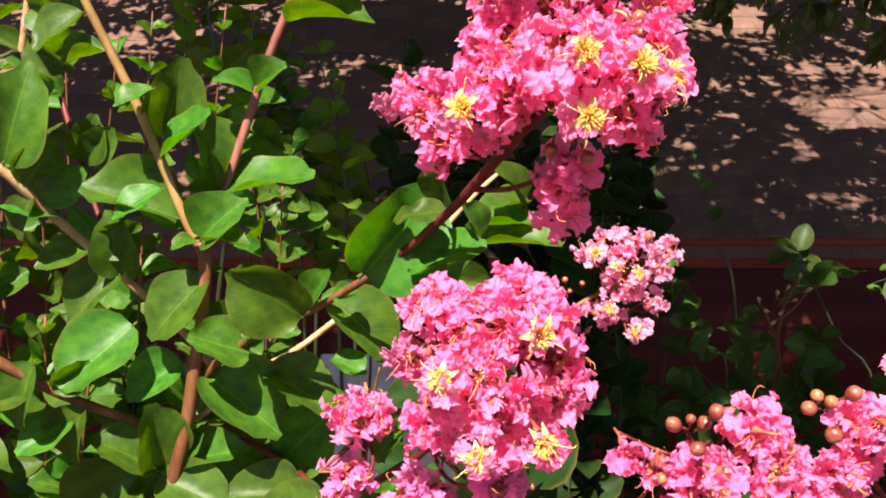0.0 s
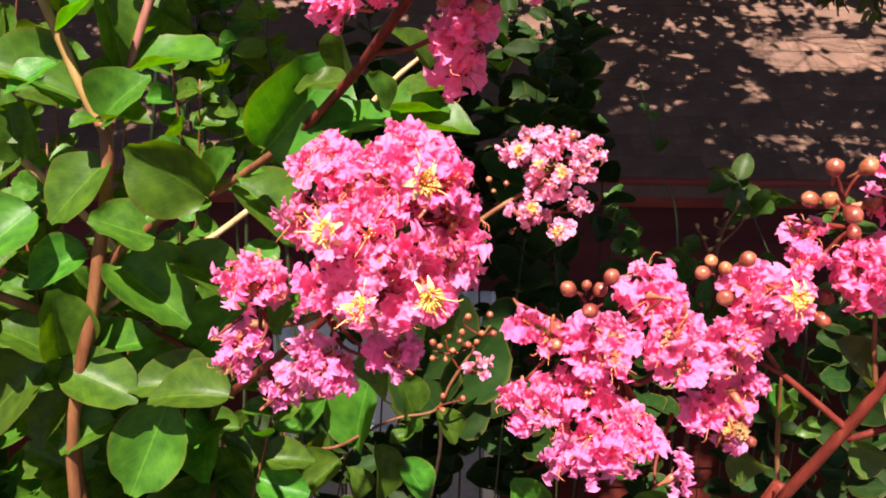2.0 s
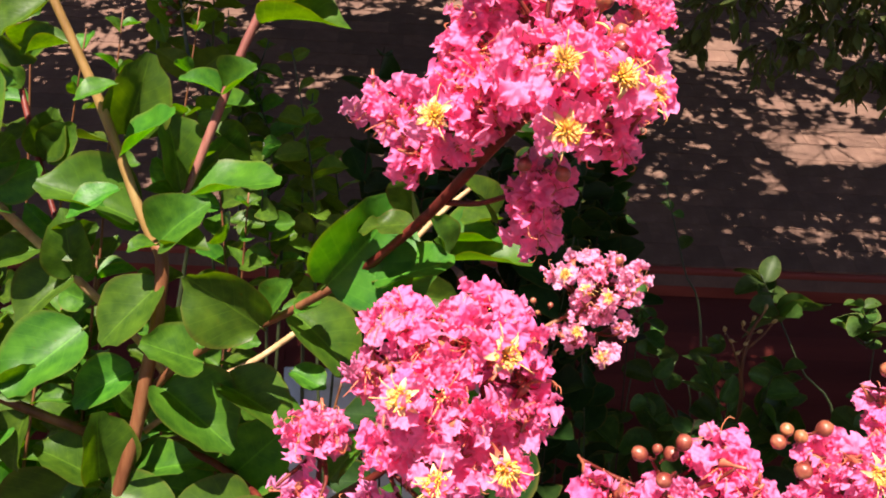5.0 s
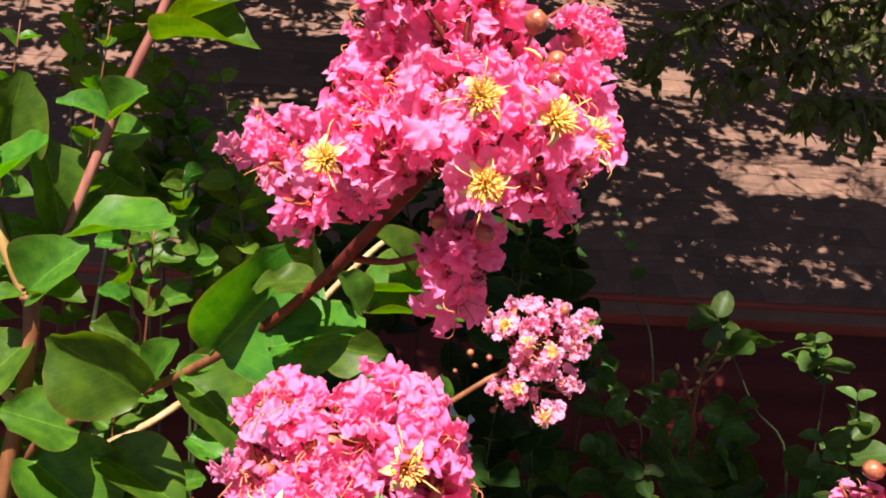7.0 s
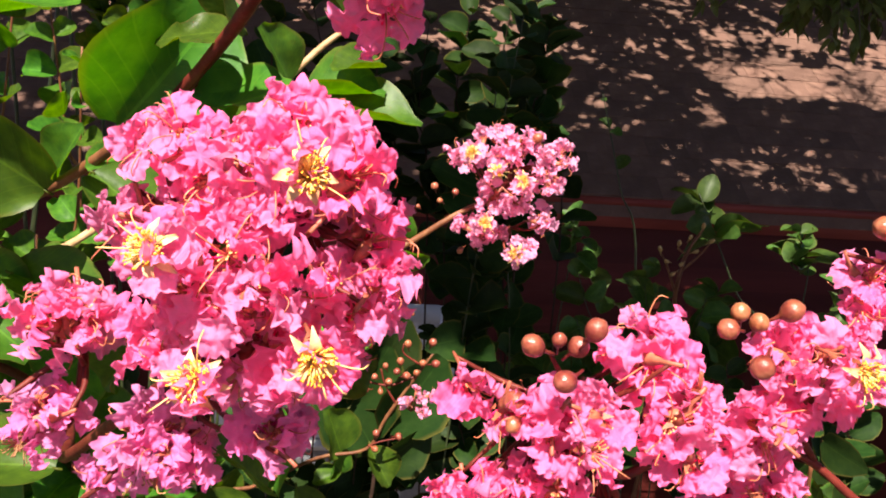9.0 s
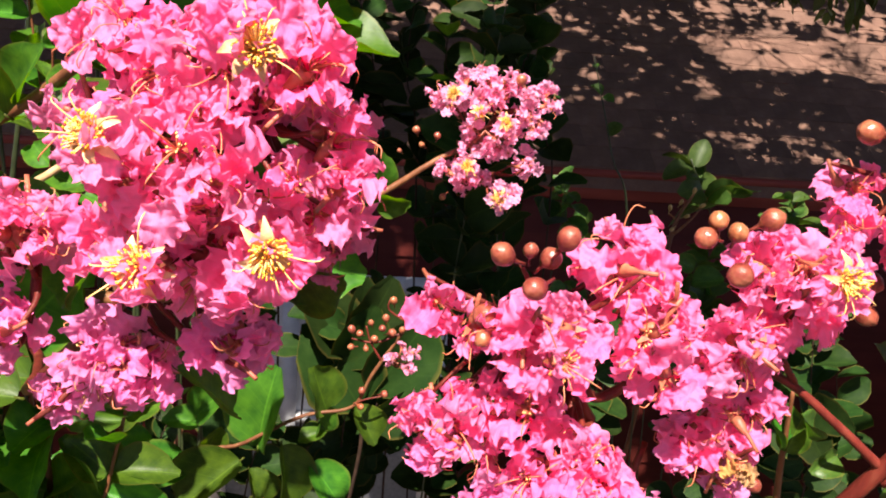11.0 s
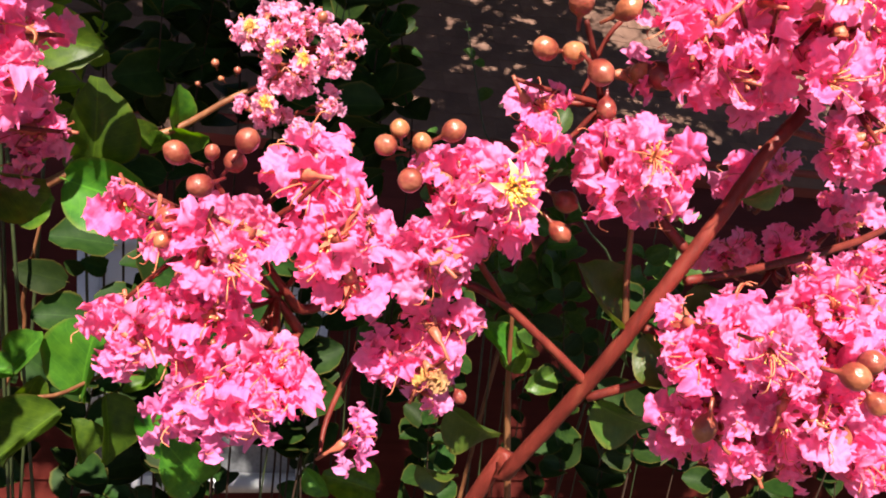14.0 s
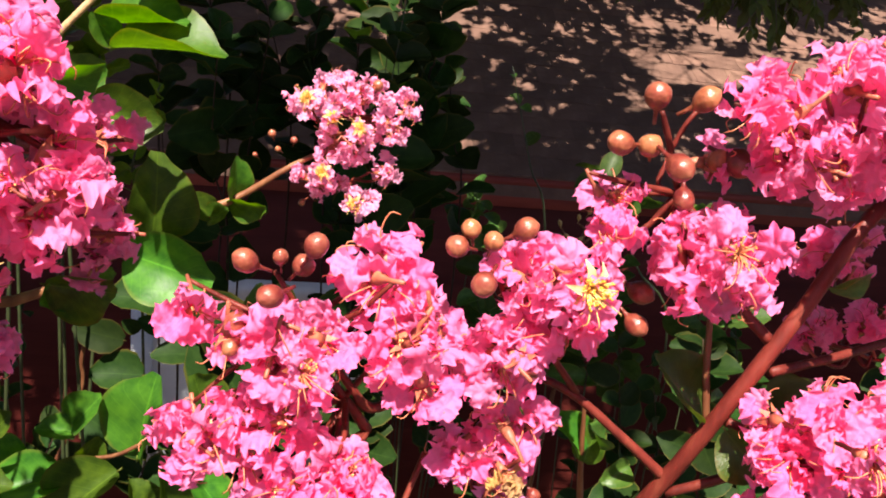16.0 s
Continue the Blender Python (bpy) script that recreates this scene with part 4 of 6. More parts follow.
for row in [
    (0.1023, 0.358, 1.3443, 0.0086, -0.9, -0.35, 0.4),
    (0.1119, 0.365, 1.3438, 0.0058, -0.1, -0.35, 1),
    (0.1186, 0.366, 1.3412, 0.0075, 0.4, -0.35, 0.6),
    (0.122, 0.36, 1.3491, 0.0083, 0.6, -0.35, 1),
    (0.1098, 0.345, 1.3386, 0.0085, -0.4, -0.35, -0.1),
    (0.0993, 0.36, 1.3173, 0.0062, -0.6, -0.35, -0.4),
    (0.1, 0.366, 1.3224, 0.0077, -0.8, -0.35, -0.2),
    (0.1614, 0.358, 1.3521, 0.0073, -0.9, -0.35, 0.2),
    (0.1654, 0.36, 1.3572, 0.0064, -0.3, -0.35, 1),
    (0.1729, 0.362, 1.3532, 0.0068, 0.1, -0.35, 1),
    (0.1823, 0.36, 1.3577, 0.0082, 0.8, -0.35, 0.5),
    (0.1675, 0.345, 1.345, 0.008, -0.3, -0.35, -0.3),
    (0.2064, 0.36, 1.3854, 0.009, -1, -0.35, 0),
    (0.2161, 0.362, 1.3849, 0.0081, -0.2, -0.35, 0.3),
    (0.2214, 0.35, 1.3812, 0.0099, 0.2, -0.35, -0.2),
    (0.2143, 0.358, 1.4, 0.0087, -0.2, -0.35, 1),
    (0.2304, 0.36, 1.4002, 0.0093, 0.8, -0.35, 0.6),
    (0.234, 0.37, 1.368, 0.0083, 0, -0.35, -1),
    (0.228, 0.375, 1.3241, 0.009, 0.6, -0.35, -0.6),
    (0.2301, 0.38, 1.3338, 0.0098, 0.5, -0.35, -0.2),
    (0.2018, 0.375, 1.2601, 0.0057, 0.4, -0.35, -0.5),
    (0.2424, 0.375, 1.3341, 0.0079, 0, -0.35, -1),
    (0.1341, 0.37, 1.316, 0.0064, 0.2, -0.35, -0.5),
]:
    add_bud(cane, row[:3], row[4:7], row[3])
for row in [
    (0.3127, 0.32, 1.3003, 0.0103, 0.6, -0.35, 0),
    (0.317, 0.32, 1.3051, 0.0092, 0.6, -0.35, 0.4),
    (0.3223, 0.33, 1.273, 0.0103, 0.3, -0.35, -0.5),
    (0.2752, 0.39, 1.3308, 0.0091, 0.5, -0.35, -0.6),
    (0.2714, 0.33, 1.2749, 0.0101, -0.2, -0.35, -0.9),
    (0.2453, 0.375, 1.3805, 0.0081, 0, -0.35, 0.6),
    (0.2516, 0.372, 1.3808, 0.011, 0.9, -0.35, -0.3),
    (0.3286, 0.325, 1.2877, 0.0089, 0.6, -0.35, -0.6),
]:
    add_bud(cane, row[:3], row[4:7], row[3])
for row in [
    (0.263, 0.385, 1.2854, 0.2413, 0.385, 1.3089, 40),
    (0.2638, 0.37, 1.29, 0.2777, 0.36, 1.2745, 45),
    (0.2607, 0.39, 1.2518, 0.2868, 0.385, 1.2375, 40),
    (0.2884, 0.385, 1.3048, 0.3214, 0.395, 1.2941, 60),
    (0.2337, 0.4, 1.2654, 0.2266, 0.395, 1.277, 60),
    (0.2467, 0.4, 1.2584, 0.2342, 0.395, 1.2534, 10),
    (0.2117, 0.42, 1.2314, 0.2349, 0.42, 1.2099, 40),
    (0.198, 0.41, 1.2094, 0.2169, 0.41, 1.2039, 50),
    (0.2865, 0.365, 1.3432, 0.2979, 0.36, 1.3513, 50),
]:
    add_leaf(cane, LEAVES_WORN, rnd, row[:3], row[3:6], row[6])
for row in [
    (0.1925, 0.45, 1.1695, 0.1678, 0.45, 1.1787, 20),
    (0.2303, 0.41, 1.2566, 0.219, 0.41, 1.2746, 30),
    (0.2321, 0.41, 1.2528, 0.2362, 0.41, 1.2705, -30),
    (0.1586, 0.46, 1.1751, 0.169, 0.45, 1.1666, 30),
    (0.1129, 0.46, 1.166, 0.0976, 0.45, 1.1929, 10),
]:
    add_leaf(cane, LEAVES, rnd, row[:3], row[3:6], row[6])
add_stem(cane, [
    (0.2524, 0.43, 1.1586, 0.0018),
    (0.2385, 0.42, 1.2237, 0.0015),
    (0.2304, 0.41, 1.2603, 0.0011),
    (0.2267, 0.405, 1.282, 0.0008),
], M_STEM, rnd, 7)
add_stem(cane, [
    (0.2613, 0.378, 1.2885, 0.0014),
    (0.2587, 0.38, 1.3074, 0.0013),
    (0.257, 0.382, 1.3279, 0.001),
], M_STEM, rnd, 7)
# ---------------------------------------------------------------- leafy canes
cane = thing("leafy_branch", "upright brown crape myrtle cane with glossy rounded green leaves", "branch", (0, 0, 0), "canes of the crape myrtle")
rnd = random.Random(5)
CANE_L = [
    (-0.06, 0.62, -0.05, 0.011),
    (-0.18, 0.58, 0.7, 0.007),
    (-0.197, 0.545, 1.114, 0.0046),
    (-0.1691, 0.54, 1.2779, 0.0045),
    (-0.1568, 0.54, 1.3405, 0.0042),
    (-0.1530, 0.54, 1.3800, 0.0042),
    (-0.1590, 0.546, 1.3900, 0.0038),
]
CANE_L_TOP = [
    (-0.1570, 0.55, 1.3810, 0.0034),
    (-0.1687, 0.55, 1.4077, 0.0032),
    (-0.18, 0.55, 1.4406, 0.0031),
    (-0.1935, 0.55, 1.478, 0.0031),
    (-0.2055, 0.55, 1.5058, 0.0029),
    (-0.2202, 0.55, 1.5397, 0.0027),
    (-0.2282, 0.55, 1.5661, 0.0024),
]
add_stem(cane, CANE_L_TOP, M_STEM_OLIVE, rnd)
rooted(cane, CANE_L, M_STEM, rnd)
for row in [
    (-0.1843, 0.57, 1.4526, -0.1626, 0.556, 1.5036, 25, 1),
    (-0.1796, 0.55, 1.4431, -0.1423, 0.536, 1.472, 56, 0),
    (-0.1776, 0.54, 1.4867, -0.1985, 0.526, 1.4755, 64, 0),
    (-0.1711, 0.555, 1.4016, -0.2278, 0.541, 1.4289, 48, 0),
    (-0.1734, 0.53, 1.4257, -0.2008, 0.516, 1.4079, 66, 0),
    (-0.1723, 0.56, 1.3963, -0.1966, 0.546, 1.4119, 39, 0),
    (-0.1517, 0.54, 1.3678, -0.1895, 0.526, 1.3305, 35, 0),
    (-0.1554, 0.54, 1.3907, -0.1283, 0.526, 1.4201, 19, -1),
    (-0.1489, 0.535, 1.3916, -0.123, 0.521, 1.3981, 61, 0),
    (-0.1547, 0.535, 1.3908, -0.1676, 0.521, 1.3906, 55, 0),
    (-0.0829, 0.5, 1.3506, -0.1244, 0.486, 1.3846, -18, 0),
    (-0.0815, 0.505, 1.3581, -0.0685, 0.491, 1.3822, 33, -1),
]:
    lay_leaf(cane, LEAVES, rnd, row)
for row in [
    (-0.086, 0.53, 1.3475, -0.1263, 0.516, 1.3366, 53, 0),
    (-0.1236, 0.53, 1.3182, -0.16, 0.516, 1.3346, 36, 0),
    (-0.1608, 0.545, 1.3008, -0.1057, 0.531, 1.2632, 41, 0),
    (-0.1183, 0.54, 1.302, -0.0668, 0.526, 1.287, 53, 0),
    (-0.1923, 0.54, 1.2315, -0.2275, 0.526, 1.2631, 52, 0),
    (-0.1944, 0.54, 1.2327, -0.1913, 0.526, 1.2866, 51, 1),
    (-0.1944, 0.54, 1.2283, -0.1423, 0.526, 1.2123, 32, 0),
    (-0.0955, 0.54, 1.2124, -0.1466, 0.526, 1.2254, 42, 0),
    (-0.1969, 0.55, 1.224, -0.2209, 0.536, 1.2093, 60, 0),
    (-0.2086, 0.55, 1.2269, -0.2595, 0.536, 1.1847, 25, 0),
    (-0.1963, 0.56, 1.1991, -0.2229, 0.546, 1.1641, 51, 0),
    (-0.1657, 0.55, 1.1839, -0.2038, 0.536, 1.1708, 48, 0),
]:
    lay_leaf(cane, LEAVES, rnd, row)
for row in [
    (-0.1287, 0.55, 1.1999, -0.1556, 0.536, 1.1333, 0, -1),
    (-0.1737, 0.55, 1.306, -0.2122, 0.536, 1.2877, 25, 0),
    (-0.1791, 0.56, 1.2264, -0.1403, 0.546, 1.251, 52, 0),
    (-0.1162, 0.58, 1.2216, -0.0757, 0.566, 1.2653, 0, 0),
    (-0.0772, 0.57, 1.3022, -0.0526, 0.556, 1.2942, 52, 0),
    (-0.0712, 0.515, 1.3593, -0.0247, 0.501, 1.3287, 43, 0),
    (-0.1834, 0.58, 1.2658, -0.1929, 0.566, 1.2862, 28, 0),
    (-0.1793, 0.59, 1.2537, -0.1551, 0.576, 1.2838, 45, 0),
    (-0.1756, 0.58, 1.2492, -0.1424, 0.566, 1.263, 65, 0),
    (-0.084, 0.56, 1.3457, -0.0518, 0.546, 1.34, 52, 0),
    (-0.1488, 0.56, 1.3243, -0.1326, 0.546, 1.3486, 21, -1),
]:
    lay_leaf(cane, LEAVES, rnd, row)
for row in [
    (-0.2207, 0.55, 1.533, -0.2498, 0.54, 1.509, 30),
    (-0.2087, 0.55, 1.5092, -0.235, 0.54, 1.5016, 45),
]:
    add_leaf(cane, LEAVES, rnd, row[:3], row[3:6], row[6])
add_stem(cane, [
    (-0.1558, 0.55, 1.3778, 0.0023),
    (-0.1441, 0.56, 1.4173, 0.0025),
    (-0.1262, 0.565, 1.4665, 0.0029),
    (-0.1107, 0.57, 1.5095, 0.0029),
    (-0.0977, 0.575, 1.5415, 0.0027),
    (-0.0883, 0.58, 1.5732, 0.0023),
], M_STEM_MAUVE, rnd, 9)
for row in [
    (-0.1222, 0.565, 1.4833, -0.1408, 0.551, 1.4957, 43, 0),
    (-0.1198, 0.565, 1.4833, -0.0983, 0.551, 1.5013, 23, 0),
    (-0.1434, 0.56, 1.4197, -0.0813, 0.546, 1.4308, 61, 0),
    (-0.1502, 0.575, 1.4174, -0.1524, 0.561, 1.4704, 52, 1),
    (-0.1433, 0.59, 1.4241, -0.1133, 0.576, 1.4594, 47, 1),
    (-0.1379, 0.59, 1.4568, -0.1064, 0.576, 1.4535, 62, 0),
    (-0.1462, 0.57, 1.4144, -0.1683, 0.556, 1.4215, 58, 0),
    (-0.13, 0.59, 1.4712, -0.1088, 0.576, 1.482, 46, 0),
    (-0.1012, 0.575, 1.5274, -0.0481, 0.561, 1.5398, 62, 0),
    (-0.0964, 0.58, 1.5363, -0.0538, 0.566, 1.5511, 68, 0),
]:
    lay_leaf(cane, LEAVES, rnd, row)
add_stem(cane, [
    (-0.172, 0.56, 1.2592, 0.0022),
    (-0.1287, 0.575, 1.2909, 0.0022),
    (-0.0971, 0.58, 1.3088, 0.0021),
    (-0.0491, 0.585, 1.3457, 0.0020),
    (-0.0252, 0.585, 1.3608, 0.0019),
    (0.018, 0.59, 1.409, 0.0018),
    (0.0415, 0.595, 1.4299, 0.0014),
], M_STEM_TAN, rnd, 8)
for row in [
    (-0.0491, 0.585, 1.3457, -0.078, 0.59, 1.3257, 30),
    (-0.0332, 0.585, 1.3559, 0.018, 0.58, 1.3611, 50),
    (-0.0094, 0.585, 1.3801, -0.0338, 0.6, 1.3729, 30),
]:
    add_leaf(cane, LEAVES, rnd, row[:3], row[3:6], row[6])
add_stem(cane, [
    (-0.1905, 0.56, 1.2466, 0.0034),
    (-0.2075, 0.54, 1.2678, 0.0033),
    (-0.2341, 0.53, 1.2839, 0.0034),
    (-0.2574, 0.52, 1.3014, 0.0036),
    (-0.2757, 0.51, 1.3193, 0.0036),
    (-0.2995, 0.5, 1.338, 0.0034),
], M_STEM, rnd, 8)
for row in [
    (-0.2563, 0.515, 1.3183, -0.275, 0.505, 1.2753, 18),
    (-0.2024, 0.545, 1.3343, -0.244, 0.52, 1.2976, 22),
    (-0.2424, 0.53, 1.2741, -0.2722, 0.51, 1.2576, 25),
    (-0.2341, 0.53, 1.2839, -0.248, 0.52, 1.2469, 20),
    (-0.2505, 0.52, 1.2976, -0.228, 0.53, 1.313, 30),
    (-0.2608, 0.52, 1.3033, -0.293, 0.51, 1.2902, 20),
]:
    add_leaf(cane, LEAVES, rnd, row[:3], row[3:6], row[6])
cane = thing("leafy_branch", "pale tan crape myrtle cane with sunlit green leaves", "branch", (0, 0, 0), "canes of the crape myrtle")
rnd = random.Random(6)
CANE_T = [
    (-0.1, 0.72, -0.08, 0.009),
    (-0.12, 0.68, 0.6, 0.008),
    (-0.153, 0.64, 1.149, 0.0029),
    (-0.1595, 0.62, 1.2449, 0.0027),
    (-0.1846, 0.6, 1.3056, 0.0028),
    (-0.2226, 0.58, 1.3579, 0.0029),
    (-0.2548, 0.56, 1.4012, 0.0031),
    (-0.2782, 0.54, 1.4371, 0.003),
    (-0.3042, 0.53, 1.4686, 0.0028),
]
rooted(cane, CANE_T, M_STEM_TAN, rnd)
for row in [
    (-0.2215, 0.575, 1.3584, -0.2213, 0.56, 1.4012, 12),
    (-0.2509, 0.56, 1.4034, -0.2809, 0.54, 1.412, 48),
    (-0.2763, 0.54, 1.4382, -0.2523, 0.53, 1.4983, 18),
    (-0.2206, 0.575, 1.3603, -0.2519, 0.55, 1.3375, 25),
    (-0.2633, 0.55, 1.4188, -0.2334, 0.56, 1.434, 40),
    (-0.2633, 0.55, 1.4188, -0.2757, 0.54, 1.393, 20),
    (-0.2383, 0.57, 1.3792, -0.2679, 0.55, 1.3721, 30),
    (-0.2383, 0.57, 1.3792, -0.2064, 0.58, 1.3929, 30),
    (-0.2676, 0.545, 1.425, -0.2456, 0.55, 1.4532, 30),
]:
    add_leaf(cane, LEAVES, rnd, row[:3], row[3:6], row[6])
add_stem(cane, [
    (-0.2245, 0.585, 1.3567, 0.0019),
    (-0.2557, 0.62, 1.4105, 0.0022),
    (-0.2746, 0.64, 1.4539, 0.0023),
    (-0.2904, 0.66, 1.4904, 0.0021),
    (-0.3025, 0.68, 1.524, 0.0017),
], M_STEM_RED, rnd, 7)
for row in [
    (-0.2622, 0.63, 1.4299, -0.249, 0.62, 1.4653, 20),
    (-0.2614, 0.63, 1.4291, -0.2356, 0.62, 1.4573, 15),
    (-0.2829, 0.65, 1.4781, -0.2976, 0.64, 1.4947, 30),
    (-0.2729, 0.64, 1.4497, -0.2903, 0.63, 1.4382, 30),
    (-0.2953, 0.67, 1.507, -0.2663, 0.66, 1.5233, 30),
]:
    add_leaf(cane, LEAVES, rnd, row[:3], row[3:6], row[6])
add_stem(cane, [
    (-0.3184, 0.6, 1.4174, 0.0027),
    (-0.291, 0.6, 1.4912, 0.0028),
    (-0.2814, 0.6, 1.5286, 0.0026),
    (-0.274, 0.6, 1.565, 0.0024),
], M_STEM_TAN, rnd, 7)
for row in [
    (-0.2852, 0.6, 1.51, -0.3056, 0.59, 1.5208, 30),
    (-0.2826, 0.6, 1.5212, -0.2554, 0.59, 1.4951, 45),
    (-0.2792, 0.6, 1.5396, -0.2487, 0.59, 1.5281, 30),
    (-0.2875, 0.6, 1.5025, -0.2559, 0.58, 1.4842, 50),
]:
    add_leaf(cane, LEAVES, rnd, row[:3], row[3:6], row[6])
cane = thing("leafy_branch", "low green shoot with glossy leaves and small unopened bud cluster", "branch", (0, 0, 0), "canes of the crape myrtle")
rnd = random.Random(7)
CANE_Z = [
    (-0.12, 1.02, -0.16, 0.009),
    (-0.13, 0.99, 0.4, 0.008),
    (-0.13, 0.975, 0.72, 0.005),
    (-0.0955, 0.965, 0.9064, 0.0024),
    (-0.0393, 0.955, 0.9431, 0.0021),
    (0.022, 0.95, 0.9794, 0.0019),
    (0.0726, 0.945, 0.9942, 0.0017),
    (0.0917, 0.945, 1.0313, 0.002),
    (0.12, 0.945, 1.0787, 0.0017),
    (0.1355, 0.945, 1.1038, 0.0013),
]
rooted(cane, CANE_Z, M_STEM, rnd, 8)
for row in [
    (-0.0251, 0.96, 0.9325, -0.0127, 0.948, 1.0325, 45, -1),
    (0.0472, 0.955, 0.9821, 0.0291, 0.943, 1.0399, 47, 1),
    (-0.0393, 0.95, 0.9279, -0.1057, 0.938, 0.8719, 49, 0),
    (0.0008, 0.95, 0.948, 0.0118, 0.938, 0.8678, 51, 1),
    (-0.0939, 0.96, 0.9111, -0.1689, 0.948, 0.8998, 45, 0),
    (-0.1622, 0.96, 0.9638, -0.2199, 0.948, 0.97, 45, 0),
    (-0.193, 0.97, 0.9037, -0.2328, 0.958, 0.9232, 36, 0),
    (-0.0829, 0.965, 0.9618, -0.1217, 0.953, 0.9711, 43, 0),
    (-0.0908, 0.965, 0.9669, -0.0569, 0.953, 1.0086, 40, 0),
    (-0.0831, 0.97, 0.9176, -0.0646, 0.958, 0.9607, 27, 1),
    (-0.1693, 0.97, 0.9532, -0.1446, 0.958, 0.9845, 30, 0),
    (0.0477, 0.96, 0.9575, 0.0183, 0.948, 0.9521, 54, 0),
]:
    lay_leaf(cane, LEAVES, rnd, row)
for row in [
    (0.0355, 0.97, 0.9451, 0.0468, 0.958, 0.9885, 46, 1),
    (0.031, 0.96, 0.9199, 0.0693, 0.948, 0.8721, 54, 0),
    (0.076, 0.97, 0.9832, 0.1022, 0.958, 0.9428, 33, 1),
    (-0.1353, 0.95, 0.8829, -0.1829, 0.938, 0.8633, 47, 0),
    (-0.1902, 0.95, 0.9056, -0.1543, 0.938, 0.8903, 46, 0),
    (-0.0365, 0.98, 0.9001, -0.0224, 0.968, 0.8513, 49, 1),
    (-0.1359, 0.98, 0.9259, -0.1838, 0.968, 0.9217, 54, 0),
]:
    lay_leaf(cane, LEAVES, rnd, row)
for row in [
    (0.0684, 0.94, 1.0835, 0.0099, -0.5, -0.35, 1),
    (0.0683, 0.94, 1.0636, 0.008, -1, -0.35, 0),
    (0.0837, 0.94, 1.0624, 0.0074, 0, -0.35, -0.975),
    (0.0919, 0.94, 1.0732, 0.0087, 0.3, -0.35, 0.6),
    (0.1023, 0.94, 1.0967, 0.0093, 0, -0.35, 1),
    (0.0873, 0.94, 1.0909, 0.0079, -0.4, -0.35, 1),
    (0.1096, 0.94, 1.0806, 0.0093, 0.975, -0.35, 0.4),
    (0.1255, 0.94, 1.095, 0.0086, 0.2, -0.35, 1),
    (0.1388, 0.94, 1.0952, 0.01, 0.8, -0.35, 0.3),
]:
    add_bud(cane, row[:3], row[4:7], row[3])
for row in [
    (0.1088, 0.94, 1.1157, 0.0092, -0.2, -0.35, 1),
    (0.1343, 0.94, 1.1183, 0.0099, 0.4, -0.35, 1),
    (0.099, 0.935, 1.0874, 0.0092, 0, -0.35, 0),
    (0.0812, 0.94, 0.9967, 0.0082, 0.975, -0.35, -0.6),
    (0.0819, 0.94, 1.0152, 0.0095, 0.2, -0.35, 0.8),
    (0.1057, 0.94, 1.0117, 0.0089, 0.6, -0.35, 0.2),
    (0.1194, 0.94, 1.0843, 0.008, 0, -0.35, 1),
    (0.0763, 0.937, 1.0799, 0.0079, -0.6, -0.35, 0.4),
]:
    add_bud(cane, row[:3], row[4:7], row[3])
for pts in ([
    (0.12, 0.945, 1.0787, 0.0013),
    (0.0936, 0.943, 1.0684, 0.0013),
    (0.0688, 0.941, 1.0725, 0.001),
],
    [
    (0.1262, 0.945, 1.0895, 0.0013),
    (0.1055, 0.943, 1.1041, 0.001),
    (0.1049, 0.941, 1.1153, 0.001),
],
    [
    (0.1013, 0.945, 1.046, 0.0014),
    (0.0883, 0.943, 1.0684, 0.001),
    (0.0829, 0.941, 1.0869, 0.001),
],
    [
    (0.0726, 0.945, 0.9942, 0.0014),
    (0.0825, 0.943, 1.0027, 0.001),
    (0.1058, 0.941, 1.0098, 0.001),
]):
    add_stem(cane, pts, M_STEM_RED, rnd, 6)
bloom(cane, [
    (0.1201, 0.9, 1.0717, 0.0191, 0.0157, 0.0178),
], rnd, [
    (0.1108, 0.93, 1.0511),
], gap=0.016, size=0.55, petals=PETALS_PALE)
